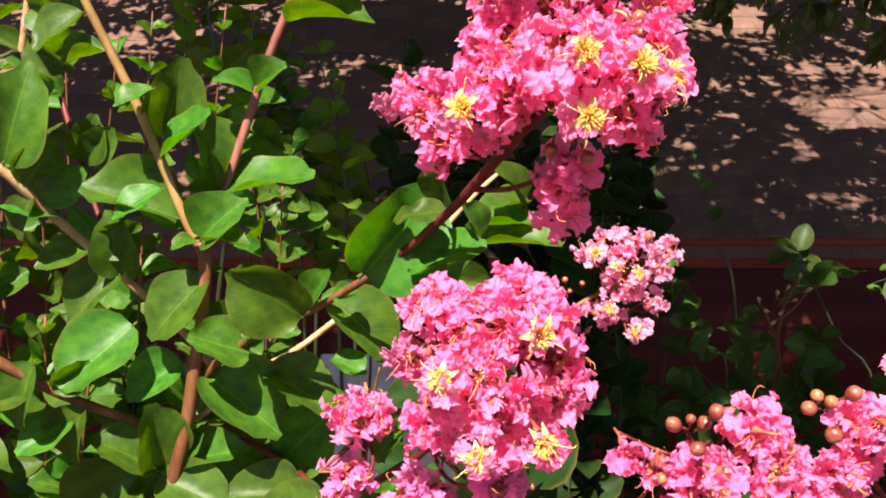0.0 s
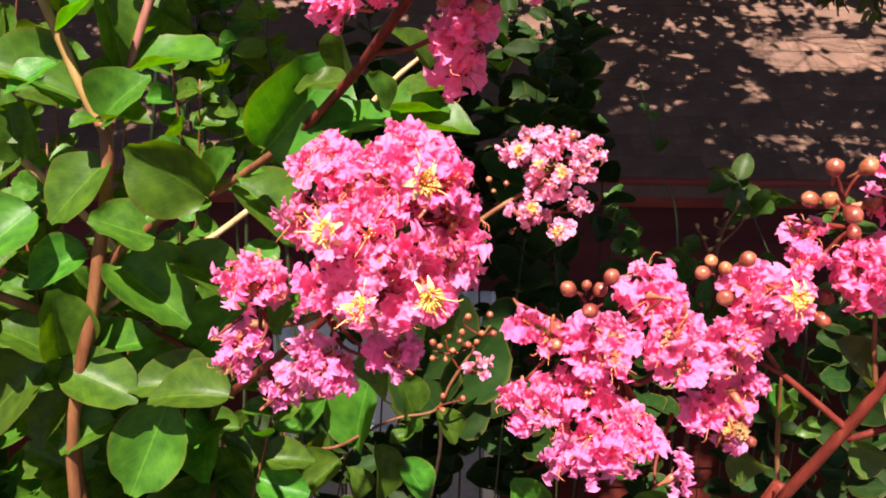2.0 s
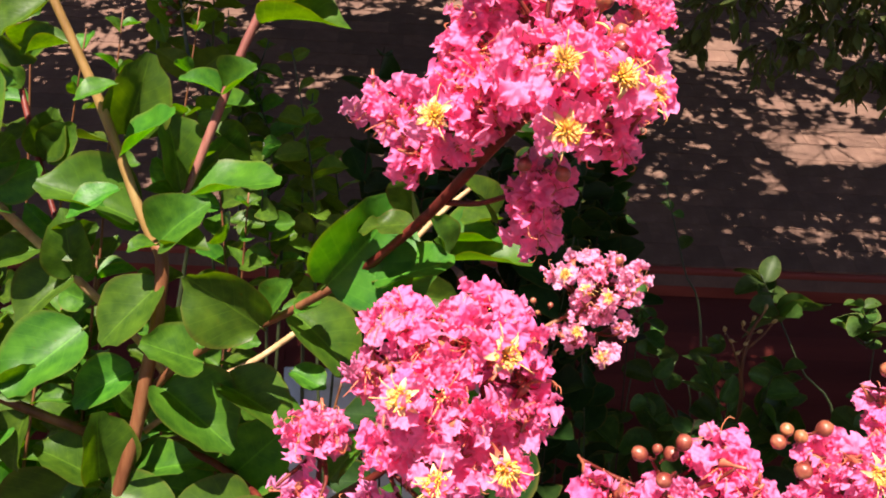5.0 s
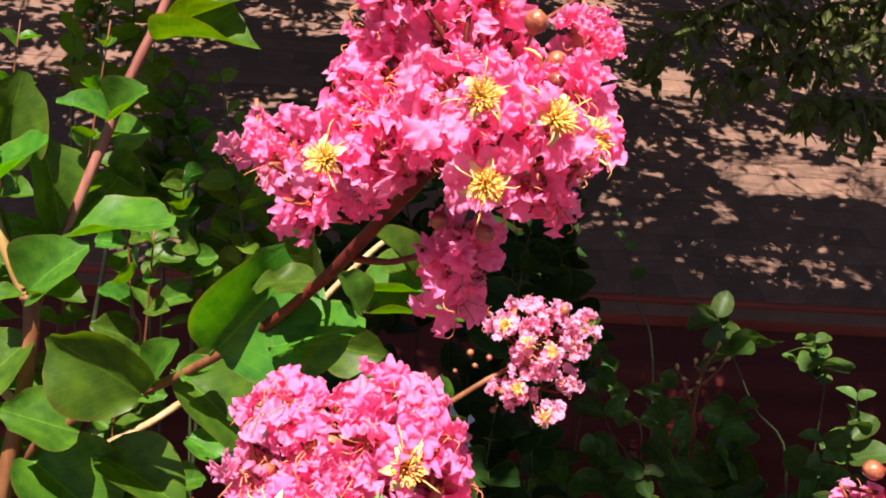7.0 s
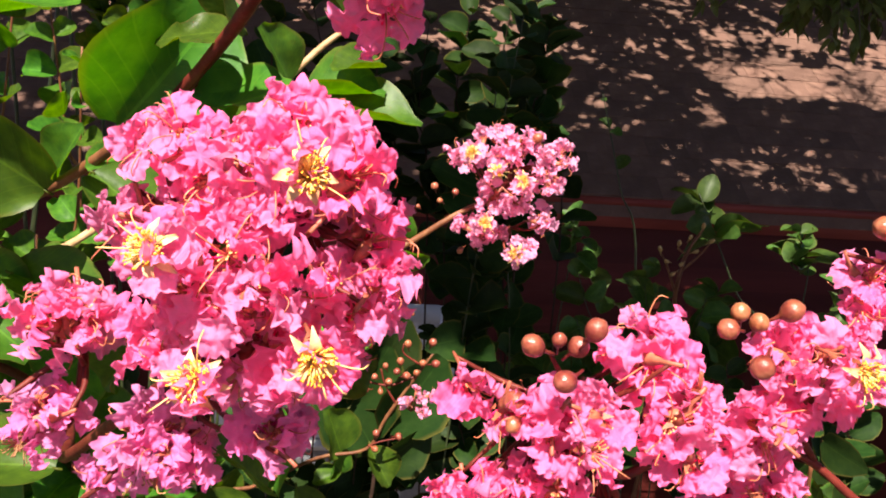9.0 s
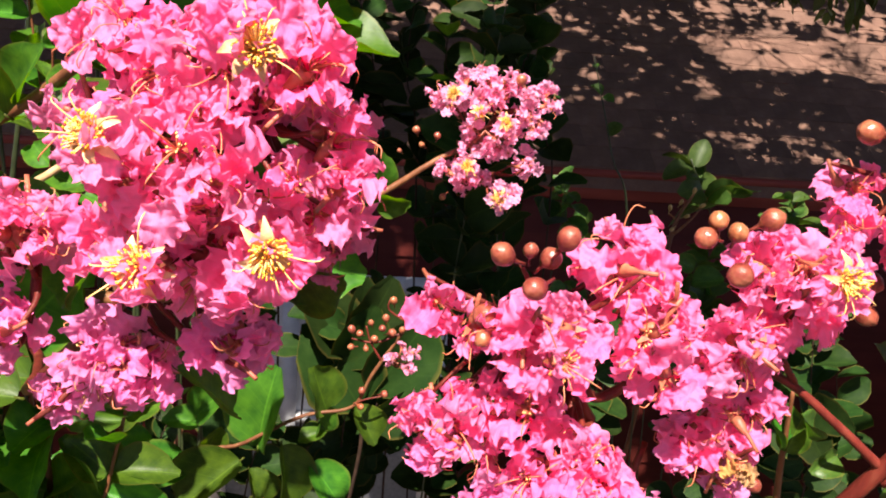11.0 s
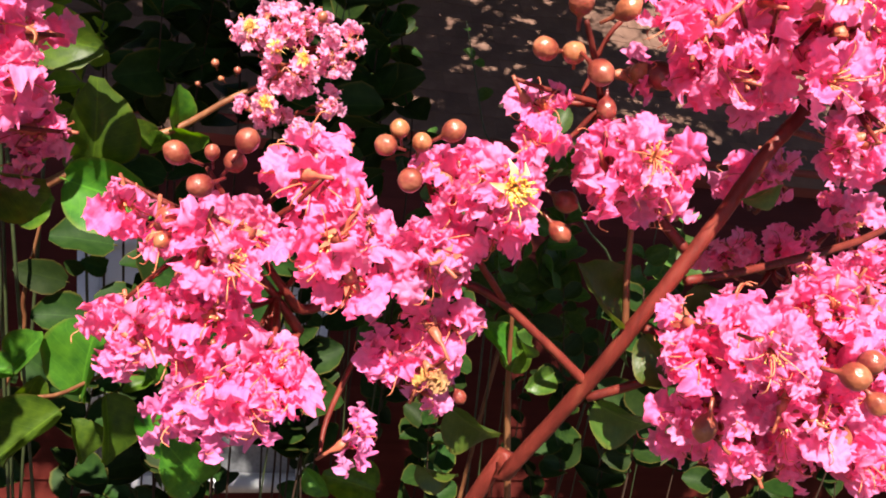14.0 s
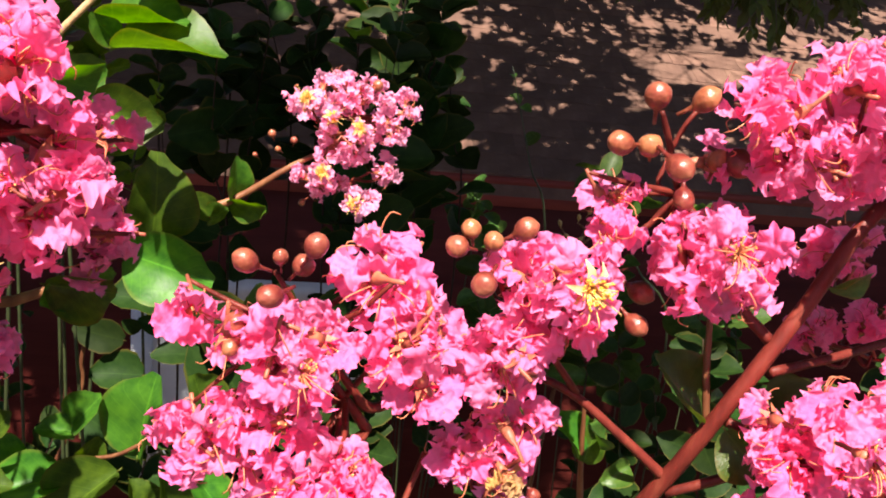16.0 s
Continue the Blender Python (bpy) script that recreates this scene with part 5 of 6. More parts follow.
# leafy shoots behind the canes
for i, q in enumerate([
    (-0.4351, 0.69, 0.9639, -0.4014, 0.6761, 1.1612, -0.3551, 0.66, 1.3647),
    (-0.357, 0.66, 0.9872, -0.3271, 0.648, 1.1401, -0.3022, 0.63, 1.3139),
    (-0.3079, 0.65, 0.995, -0.299, 0.6431, 1.1324, -0.2667, 0.62, 1.2813),
    (-0.2773, 0.67, 0.9794, -0.2597, 0.6669, 1.169, -0.2293, 0.64, 1.36),
    (-0.1768, 0.65, 0.995, -0.147, 0.6344, 1.1504, -0.1334, 0.62, 1.2992),
    (-0.1243, 0.63, 1.0105, -0.1172, 0.6182, 1.1473, -0.0933, 0.6, 1.2664),
    (-0.36, 0.73, 1.1279, -0.3426, 0.7208, 1.3107, -0.3264, 0.7, 1.4853),
    (-0.3257, 0.77, 1.166, -0.3085, 0.7612, 1.3482, -0.2703, 0.74, 1.5261),
    (-0.297, 0.83, 1.1647, -0.2834, 0.8037, 1.3651, -0.2603, 0.8, 1.5479),
    (-0.1765, 0.75, 1.1521, -0.1506, 0.7451, 1.274, -0.1349, 0.72, 1.4009),
    (-0.1695, 0.81, 1.2201, -0.1693, 0.7902, 1.327, -0.1752, 0.78, 1.4336),
    (-0.2798, 0.88, 1.1183, -0.2438, 0.8703, 1.3463, -0.2064, 0.85, 1.5561),
] + [
    (-0.421, 0.69, 1.2516, -0.3736, 0.6737, 1.422, -0.3407, 0.66, 1.5715),
    (-0.2134, 0.69, 0.9639, -0.193, 0.6653, 1.1257, -0.1907, 0.66, 1.305),
    (-0.3955, 0.75, 1.23, -0.3831, 0.7462, 1.4068, -0.3572, 0.72, 1.5866),
    (-0.1229, 0.63, 0.9026, -0.0967, 0.6114, 1.0387, -0.0651, 0.6, 1.1708),
    (-0.1955, 0.65, 0.8861, -0.1686, 0.6447, 1.0134, -0.1458, 0.62, 1.1319),
    (-0.2621, 0.63, 0.9053, -0.2309, 0.6236, 1.0623, -0.2203, 0.6, 1.1958),
    (-0.3794, 0.85, 1.2428, -0.3582, 0.8269, 1.4294, -0.3453, 0.82, 1.5986),
    (-0.2385, 0.65, 0.887, -0.2035, 0.6447, 1.0205, -0.1908, 0.62, 1.1506),
    (-0.2495, 0.69, 0.9639, -0.2525, 0.6681, 1.1517, -0.2657, 0.66, 1.3236),
    (-0.4302, 0.63, 1.0105, -0.3857, 0.6098, 1.2094, -0.3447, 0.6, 1.4293),
]):
    shoot("leafy_branch", "slender crape myrtle shoot with green leaves", (q[0:3], q[3:6], q[6:9]), 400 + i, pairs=14 if q[1] < 0.7 else 9, size=0.050 if q[1] < 0.7 else 0.034, start=0.0, radius=0.0024 if q[1] < 0.7 else 0.0016)
for i, q in enumerate([
    (-0.1164, 1.05, 1.234, -0.1175, 1.0214, 1.3676, -0.1427, 1, 1.5291),
    (-0.1372, 1.1, 1.206, -0.139, 1.0858, 1.3569, -0.1244, 1.05, 1.478),
    (-0.2298, 1.15, 1.3645, -0.2255, 1.1296, 1.4335, -0.1848, 1.1, 1.5389),
    (-0.0972, 1.15, 1.1602, -0.0916, 1.1182, 1.2985, -0.1034, 1.1, 1.4064),
    (-0.3058, 1.05, 1.4979, -0.2727, 1.0252, 1.573, -0.2781, 1, 1.6083),
    (-0.1509, 1, 1.2606, -0.1648, 0.9581, 1.3469, -0.1635, 0.95, 1.4253),
    (-0.072, 1.25, 1.0951, -0.0763, 1.2129, 1.1912, -0.0431, 1.2, 1.2947),
    (-0.2603, 1.2, 1.3301, -0.2483, 1.1612, 1.4343, -0.2451, 1.15, 1.5752),
    (-0.1933, 1.15, 1.2997, -0.1849, 1.1176, 1.4119, -0.2059, 1.1, 1.4874),
    (-0.1446, 1.15, 1.2464, -0.1337, 1.1201, 1.3355, -0.1545, 1.1, 1.4278),
    (-0.2478, 1.05, 1.4446, -0.2372, 1.0308, 1.5273, -0.2283, 1, 1.6023),
]):
    shoot("leafy_branch", "young crape myrtle shoot with small light green leaves", (q[0:3], q[3:6], q[6:9]), 500 + i, pairs=10, size=0.040, start=0.0, meshes=LEAVES_YOUNG if i % 3 < 2 else LEAVES, stem=M_STEM_GREEN, radius=0.002)
for i, q in enumerate([
    (0.7565, 2.13, 0.8329, 0.6819, 2.1174, 1.077, 0.6049, 2.1, 1.3035),
    (0.9499, 1.78, 0.7366, 0.8388, 1.7636, 0.9429, 0.7275, 1.75, 1.1403),
    (1.2623, 2.23, 0.7579, 1.2257, 2.211, 0.8791, 1.1996, 2.2, 0.9812),
    (0.2276, 1.33, 0.9564, 0.2308, 1.316, 1.1679, 0.2332, 1.3, 1.399),
    (0.2037, 1.23, 0.9937, 0.2226, 1.2166, 1.2239, 0.2448, 1.2, 1.4733),
    (0.3085, 1.38, 0.8545, 0.2794, 1.3676, 1.1227, 0.2457, 1.35, 1.4084),
]):
    shoot("shrub_shoot", "tall thin green shoot with few rounded leaves before the house", (q[0:3], q[3:6], q[6:9]), 520 + i, pairs=(3, 7, 6, 13, 13, 13)[i], size=(0.05, 0.115, 0.09, 0.07, 0.075, 0.075)[i], start=(0.6, 0.75, 0.4, 0.0, 0.0, 0.0)[i], meshes=LEAVES_SHRUB if i < 3 else LEAVES_SHADE, stem=M_STEM_GREEN, radius=(0.003, 0.003, 0.002, 0.0014, 0.0014, 0.0014)[i])
for i, q in enumerate([
    (0.6175, 1.58, 0.7642, 0.5893, 1.5387, 0.8999, 0.551, 1.5, 1.0213),
    (0.7175, 1.63, 0.7301, 0.6962, 1.5983, 0.8685, 0.6867, 1.55, 0.9879),
    (0.8087, 1.68, 0.7191, 0.7495, 1.6224, 0.8631, 0.7286, 1.6, 0.993),
    (0.9076, 1.68, 0.6857, 0.9287, 1.63, 0.8082, 0.9127, 1.6, 0.9341),
    (0.5218, 1.58, 0.7499, 0.4837, 1.5328, 0.8472, 0.4381, 1.5, 0.9553),
    (1.1499, 1.88, 0.6138, 1.1136, 1.8348, 0.7917, 1.0923, 1.8, 0.9619),
    (0.7912, 1.98, 0.6924, 0.7279, 1.9351, 0.8376, 0.6805, 1.9, 0.961),
    (0.4026, 1.58, 0.7684, 0.3535, 1.5428, 0.854, 0.3422, 1.5, 0.9208),
    (0.612, 1.78, 0.6871, 0.5233, 1.7289, 0.8972, 0.4497, 1.7, 1.0829),
    (0.6579, 1.88, 0.7523, 0.5824, 1.8275, 0.8814, 0.5278, 1.8, 1.0157),
    (0.4855, 1.78, 0.923, 0.4834, 1.7241, 1.0011, 0.4655, 1.7, 1.0934),
]):
    shoot("shrub_shoot", "shrub shoot with rounded green leaves below the eave", (q[0:3], q[3:6], q[6:9]), 560 + i, pairs=7 if i < 8 else 4, size=0.08 if i < 8 else 0.065, start=0.0 if i < 8 else 0.55, meshes=LEAVES_SHRUB, stem=M_STEM_GREEN, radius=0.0016)
for i, q in enumerate([
    (0.298, 1.7736, 0.2557, 0.2882, 1.7385, 0.5392, 0.3116, 1.7236, 0.7828),
    (1.0579, 1.5493, 0.4708, 0.9966, 1.512, 0.7036, 0.9357, 1.4993, 0.9099),
    (0.425, 1.2639, 0.7255, 0.4242, 1.255, 0.8715, 0.4308, 1.2139, 1.0271),
    (1.1946, 1.2808, 0.7539, 1.099, 1.2509, 0.9067, 0.9938, 1.2308, 1.0467),
    (0.9168, 1.5839, 0.3434, 0.8733, 1.5622, 0.5774, 0.7976, 1.5339, 0.84),
    (0.4546, 1.7622, 0.4588, 0.4476, 1.7404, 0.667, 0.405, 1.7122, 0.8568),
    (1.0695, 1.3, 0.2699, 0.9854, 1.2856, 0.5112, 0.9305, 1.25, 0.7847),
][:7] + [
    (0.8525, 1.5915, 0.1205, 0.756, 1.5544, 0.3931, 0.6592, 1.5415, 0.6936),
    (1.423, 1.4569, 0.2799, 1.3549, 1.44, 0.5506, 1.2863, 1.4069, 0.8438),
    (0.6988, 1.1083, 0.7743, 0.6624, 1.0784, 0.9284, 0.6321, 1.0583, 1.0558),
    (0.4436, 1.2227, 0.4948, 0.4308, 1.2167, 0.6425, 0.405, 1.1727, 0.8141),
    (1.1093, 1.31, 0.3339, 1.0591, 1.2718, 0.5749, 1.0215, 1.26, 0.8211),
    (0.7216, 1.3871, 0.5735, 0.6851, 1.3536, 0.7455, 0.6415, 1.3371, 0.9499),
]):
    shoot("shrub_shoot", "shrub shoot with rounded leaves coloured dark for shade", (q[0:3], q[3:6], q[6:9]), 600 + i, pairs=12, size=0.062, start=0.0, meshes=LEAVES_SHADE, stem=M_STEM_SHADE, radius=0.0016)
for i, q in enumerate([
    (-0.3216, 1.2139, 0.8182, -0.2942, 1.1891, 0.9579, -0.2915, 1.1639, 1.081),
    (-0.0771, 1.1878, 0.6161, -0.0583, 1.1657, 0.763, -0.0304, 1.1378, 0.8903),
] + [
    (-0.4324, 1.729, 0.3374, -0.3981, 1.719, 0.5681, -0.3406, 1.679, 0.8361),
    (0.1545, 1.6056, 0.2149, 0.0989, 1.5994, 0.4486, 0.0691, 1.5556, 0.687),
]):
    shoot("shrub_shoot", "shrub shoot with rounded leaves coloured dark for shade", (q[0:3], q[3:6], q[6:9]), 640 + i, pairs=9, size=0.058, start=0.0, meshes=LEAVES_SHADE, stem=M_STEM_SHADE, radius=0.0016)
cane = thing("shrub_shoot", "shoot with broad rounded leaves coloured dark for shade before the white window", "branch", (0, 0, 0), "leafy shoots")
rnd = random.Random(17)
SHOOT_W = [
    (-0.25, 1.14, -0.22, 0.006),
    (-0.25, 1.13, 0.5, 0.005),
    (-0.1258, 1.12, 0.8919, 0.0026),
    (-0.1131, 1.11, 0.9792, 0.0025),
    (-0.098, 1.1, 1.0478, 0.0021),
    (-0.0854, 1.1, 1.1033, 0.0017),
]
rooted(cane, SHOOT_W, M_STEM, rnd, 7)
for row in [
    (-0.0624, 1.1, 1.0067, -0.1133, 1.08, 1.0267, 0, 0),
    (-0.0398, 1.1, 0.9637, -0.0974, 1.08, 0.9758, 27, 0),
    (-0.0111, 1.1, 1.0553, -0.077, 1.08, 1.073, 44, 0),
    (-0.021, 1.1, 1.0263, -0.0424, 1.08, 1.0402, 0, 0),
    (-0.045, 1.1, 1.0218, -0.0595, 1.08, 1.0359, 0, 0),
    (0.0193, 1.1, 0.9916, -0.0274, 1.08, 1.0055, 57, 0),
    (0.0314, 1.1, 1.0322, -0.0012, 1.08, 1.0454, 48, 0),
    (0.0606, 1.1, 1.0153, 0.0182, 1.08, 1.0428, 25, 0),
    (0.0584, 1.1, 0.9857, 0.0102, 1.08, 0.9744, 23, 0),
    (-0.1215, 1.14, 0.8927, -0.0565, 1.12, 0.8534, 0, 0),
    (0.0703, 1.12, 1.0076, 0.0947, 1.1, 1.0744, 41, 1),
]:
    lay_leaf(cane, LEAVES_SHADE, rnd, row)
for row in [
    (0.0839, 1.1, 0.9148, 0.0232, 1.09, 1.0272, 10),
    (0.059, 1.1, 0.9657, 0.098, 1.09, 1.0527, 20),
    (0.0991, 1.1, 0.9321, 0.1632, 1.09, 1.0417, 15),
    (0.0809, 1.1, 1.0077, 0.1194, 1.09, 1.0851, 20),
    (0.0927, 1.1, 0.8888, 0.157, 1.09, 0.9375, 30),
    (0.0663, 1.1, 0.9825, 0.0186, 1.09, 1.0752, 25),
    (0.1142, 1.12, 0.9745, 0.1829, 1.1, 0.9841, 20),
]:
    add_leaf(cane, LEAVES_SHADE, rnd, row[:3], row[3:6], row[6])
add_stem(cane, [
    (0.0736, 1.12, 0.7408, 0.0026),
    (0.0896, 1.11, 0.8747, 0.0025),
    (0.0667, 1.105, 0.972, 0.002),
    (0.0942, 1.1, 1.0651, 0.0015),
], M_STEM_SHADE, rnd, 7)
cane = thing("bud_spray", "slender stem tipped with a loose cluster of olive buds", "branch", (0, 0, 0), "leafy shoots")
rnd = random.Random(23)
SPRAY = [
    (0.62, 1.68, -0.95, 0.006),
    (0.62, 1.66, 0.1, 0.005),
    (0.6598, 1.62, 0.8337, 0.0045),
    (0.648, 1.6, 0.9771, 0.0044),
    (0.6581, 1.6, 1.054, 0.0038),
    (0.6826, 1.6, 1.1034, 0.0022),
]
rooted(cane, SPRAY, M_STEM, rnd, 7)
for pts in ([
    (0.648, 1.6, 0.9771, 0.0027),
    (0.62, 1.59, 1.0334, 0.0021),
    (0.6034, 1.59, 1.0593, 0.0016),
],
    [
    (0.6523, 1.6, 1.0212, 0.0027),
    (0.676, 1.59, 1.0523, 0.0022),
    (0.6963, 1.59, 1.0801, 0.0016),
],
    [
    (0.6549, 1.6, 1.0538, 0.0022),
    (0.6404, 1.6, 1.0638, 0.0016),
]):
    add_stem(cane, pts, M_STEM, rnd, 6)
for row in [
    (0.5989, 1.58, 1.0671, 0.0137, -0.4, -0.35, 1),
    (0.6149, 1.58, 1.0446, 0.0127, -0.8, -0.35, 0.3),
    (0.6329, 1.58, 1.0795, 0.0137, -0.1, -0.35, 1),
    (0.6732, 1.58, 1.1131, 0.0138, 0.1, -0.35, 1),
    (0.6935, 1.58, 1.0858, 0.0139, 0.7, -0.35, 0.6),
    (0.6669, 1.58, 1.0653, 0.0128, 0.6, -0.35, 0.4),
    (0.6422, 1.58, 1.0395, 0.0128, -0.5, -0.35, -0.2),
    (0.6523, 1.58, 1.091, 0.0127, 0.3, -0.35, 1),
    (0.629, 1.58, 1.0207, 0.0128, -0.7, -0.35, -0.3),
]:
    add_bud(cane, row[:3], row[4:7], row[3], BUD_GREEN)
cane = thing("bud_spray", "slender stem tipped with small olive and reddish buds among leaves", "branch", (0, 0, 0), "leafy shoots")
rnd = random.Random(24)
SPRAY_L = [
    (-0.36, 1.05, -0.2, 0.006),
    (-0.36, 1.02, 0.6, 0.005),
    (-0.2422, 1, 1.411, 0.0021),
    (-0.2542, 1, 1.4948, 0.0021),
    (-0.2629, 1, 1.5546, 0.0018),
    (-0.2659, 1, 1.5814, 0.0012),
]
rooted(cane, SPRAY_L, M_STEM_GREEN, rnd, 7)
for row in [
    (-0.2846, 1, 1.5664, 0.0093, -0.8, -0.35, 0.5),
    (-0.2775, 1, 1.5578, 0.0081, -0.5, -0.35, -0.2),
    (-0.2659, 1, 1.5857, 0.008, 0.1, -0.35, 1),
    (-0.256, 1, 1.5616, 0.008, 0.7, -0.35, 0.2),
    (-0.2519, 1, 1.5782, 0.008, 0.6, -0.35, 0.8),
    (-0.2678, 0.99, 1.5721, 0.0073, -0.3, -0.35, 0.9),
    (-0.2582, 0.99, 1.5675, 0.0073, 0.3, -0.35, 0.6),
    (-0.2748, 1, 1.5493, 0.0074, -0.7, -0.35, -0.3),
]:
    add_bud(cane, row[:3], row[4:7], row[3], BUD_GREEN if row[4] > 0 else None)
for row in [
    (-0.2531, 1, 1.4893, -0.28, 0.98, 1.5195, 20),
    (-0.2531, 1, 1.4893, -0.2135, 0.98, 1.519, 20),
    (-0.2471, 1, 1.4505, -0.2742, 0.98, 1.4383, 25),
    (-0.2471, 1, 1.4505, -0.2044, 0.98, 1.4596, 20),
]:
    add_leaf(cane, LEAVES_YOUNG, rnd, row[:3], row[3:6], row[6])
for i, q in enumerate([
    (0.0339, 1.35, 1.0021, 0.0076, 1.3292, 1.1879, 0.0147, 1.3, 1.3739),
    (-0.0418, 1.4, 0.9804, -0.0564, 1.3612, 1.1277, -0.0689, 1.35, 1.3053),
    (0.4072, 1.55, 1.0562, 0.3764, 1.5231, 1.2118, 0.3392, 1.5, 1.3972),
    (0.0434, 1.5, 1.0666, 0.0559, 1.484, 1.2237, 0.0733, 1.45, 1.3636),
    (0.3153, 1.55, 0.9756, 0.2882, 1.5208, 1.129, 0.2633, 1.5, 1.2935),
    (-0.0814, 1.45, 1.2126, -0.0802, 1.4129, 1.3789, -0.057, 1.4, 1.5495),
    (0.3645, 1.65, 1.059, 0.3485, 1.634, 1.1936, 0.3639, 1.6, 1.3115),
]):
    shoot("shrub_shoot", "tall shrub shoot with leaves coloured dark for shade", (q[0:3], q[3:6], q[6:9]), 700 + i, pairs=6 if i < 4 else 9, size=0.07, start=0.0, meshes=LEAVES_SHADE, stem=M_STEM_SHADE, radius=0.0018)
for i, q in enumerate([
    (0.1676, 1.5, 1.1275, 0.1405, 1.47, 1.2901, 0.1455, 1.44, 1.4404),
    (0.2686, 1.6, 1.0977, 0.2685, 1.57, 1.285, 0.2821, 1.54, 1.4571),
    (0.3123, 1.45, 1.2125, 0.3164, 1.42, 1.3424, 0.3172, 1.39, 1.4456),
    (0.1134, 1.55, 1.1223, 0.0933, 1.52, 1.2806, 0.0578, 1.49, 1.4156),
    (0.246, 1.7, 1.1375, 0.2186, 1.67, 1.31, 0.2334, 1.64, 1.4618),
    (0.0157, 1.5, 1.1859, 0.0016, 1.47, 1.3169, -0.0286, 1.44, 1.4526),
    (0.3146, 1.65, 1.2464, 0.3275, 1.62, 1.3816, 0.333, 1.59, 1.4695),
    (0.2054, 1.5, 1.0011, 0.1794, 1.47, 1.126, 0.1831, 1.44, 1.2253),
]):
    shoot("shrub_shoot", "tall shrub shoot with leaves coloured dark for shade", (q[0:3], q[3:6], q[6:9]), 720 + i, pairs=9, size=0.075, start=0.0, meshes=LEAVES_SHADE, stem=M_STEM_SHADE, radius=0.0018)
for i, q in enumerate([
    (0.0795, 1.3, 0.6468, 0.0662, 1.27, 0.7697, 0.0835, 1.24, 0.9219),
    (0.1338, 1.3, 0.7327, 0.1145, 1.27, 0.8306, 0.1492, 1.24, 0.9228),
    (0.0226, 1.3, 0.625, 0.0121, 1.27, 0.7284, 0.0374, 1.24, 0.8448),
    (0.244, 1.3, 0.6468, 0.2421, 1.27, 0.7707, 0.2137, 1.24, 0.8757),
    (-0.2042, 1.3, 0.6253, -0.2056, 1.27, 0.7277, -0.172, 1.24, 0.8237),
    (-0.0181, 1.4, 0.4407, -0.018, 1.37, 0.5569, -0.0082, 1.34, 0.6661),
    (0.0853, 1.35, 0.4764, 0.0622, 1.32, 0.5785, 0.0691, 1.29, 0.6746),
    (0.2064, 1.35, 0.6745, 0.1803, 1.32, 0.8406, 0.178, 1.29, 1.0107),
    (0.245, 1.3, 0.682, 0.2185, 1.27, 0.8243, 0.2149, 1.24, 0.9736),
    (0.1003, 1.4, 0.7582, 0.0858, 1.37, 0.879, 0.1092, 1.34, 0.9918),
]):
    shoot("shrub_shoot", "shrub shoot with rounded leaves coloured dark for shade", (q[0:3], q[3:6], q[6:9]), 740 + i, pairs=9, size=0.065, start=0.0, meshes=LEAVES_SHADE, stem=M_STEM_SHADE, radius=0.0018)
# ---------------------------------------------------------------- drooping tree branches, by their bends
DROOP_A = [
    (3.3581, 4.6, 2.2307),
    (2.7541, 4.55, 2.0336),
    (2.2164, 4.5, 1.932),
    (1.6962, 4.5, 1.7505),
]
DROOP_B = [
    (3.3659, 4.5, 1.9301),
    (2.8593, 4.45, 1.7463),
    (2.4056, 4.4, 1.7136),
    (2.1179, 4.4, 1.622),
]
DROOP_C = [
    (2.5182, 4.8, 2.486),
    (1.9768, 4.8, 2.2337),
    (1.6214, 4.8, 2.0264),
    (1.3313, 4.8, 1.7937),
]
DROOP_D = [
    (3.4034, 4.9, 2.5142),
    (2.8034, 4.9, 2.2808),
    (2.3538, 4.9, 2.1838),
    (2.0814, 4.9, 2.0085),
]

# ---------------------------------------------------------------- the ground and the house
bm = bmesh.new()
NX, NY = 60, 80
grid = {}
for i in range(NX + 1):
    for j in range(NY + 1):
        a, b = i / NX * 2 - 1, j / NY * 2 - 1
        x, y = a * 4 + 600 * a ** 7, 2 + b * 5 + 600 * b ** 7
        s = min(1, max(0, (y - 0.6) / 3.2))
        z = -0.02 - 2.9 * s * s * (3 - 2 * s) + 0.05 * noise.noise((x * 0.9, y * 0.9, 0)) + 0.02 * noise.noise((x * 4, y * 4, 2))
        grid[i, j] = bm.verts.new((x, y, z))
for i in range(NX):
    for j in range(NY):
        bm.faces.new((grid[i, j], grid[i + 1, j], grid[i + 1, j + 1], grid[i, j + 1]))
ground = new("ground", to_mesh("ground", bm, M_EARTH))
tagged(ground, "dark mulched bank falling away to the house", "ground", kind="structure")

EAVE_Y, EAVE_Z, SLOPE = 5.2, 0.47, radians(30)
WALL_Y = 5.42
X0, X1 = -7.0, 9.0
house = thing("house", "red-boarded house with a tan shingled roof below the viewer", "house")


def siding(parent, x0, x1, z0, z1, name="board"):
    """Lapped boards, each leaning out over the one below."""
    z = z0
    while z < z1 - 0.01:
        top = min(z + 0.15, z1)
        bm = bmesh.new()
        pts = [(WALL_Y - 0.030, z - 0.012), (WALL_Y - 0.008, top), (WALL_Y + 0.012, top), (WALL_Y + 0.012, z - 0.012)]
        a = [bm.verts.new((x0, y, zz)) for y, zz in pts]
        b = [bm.verts.new((x1, y, zz)) for y, zz in pts]
        for k in range(4):
            bm.faces.new((a[k], a[(k + 1) % 4], b[(k + 1) % 4], b[k]))
        bm.faces.new(a[::-1])
        bm.faces.new(b)
        me = to_mesh(name, bm, M_RED, smooth=False)
        part(name, me, None, parent)
        z = top


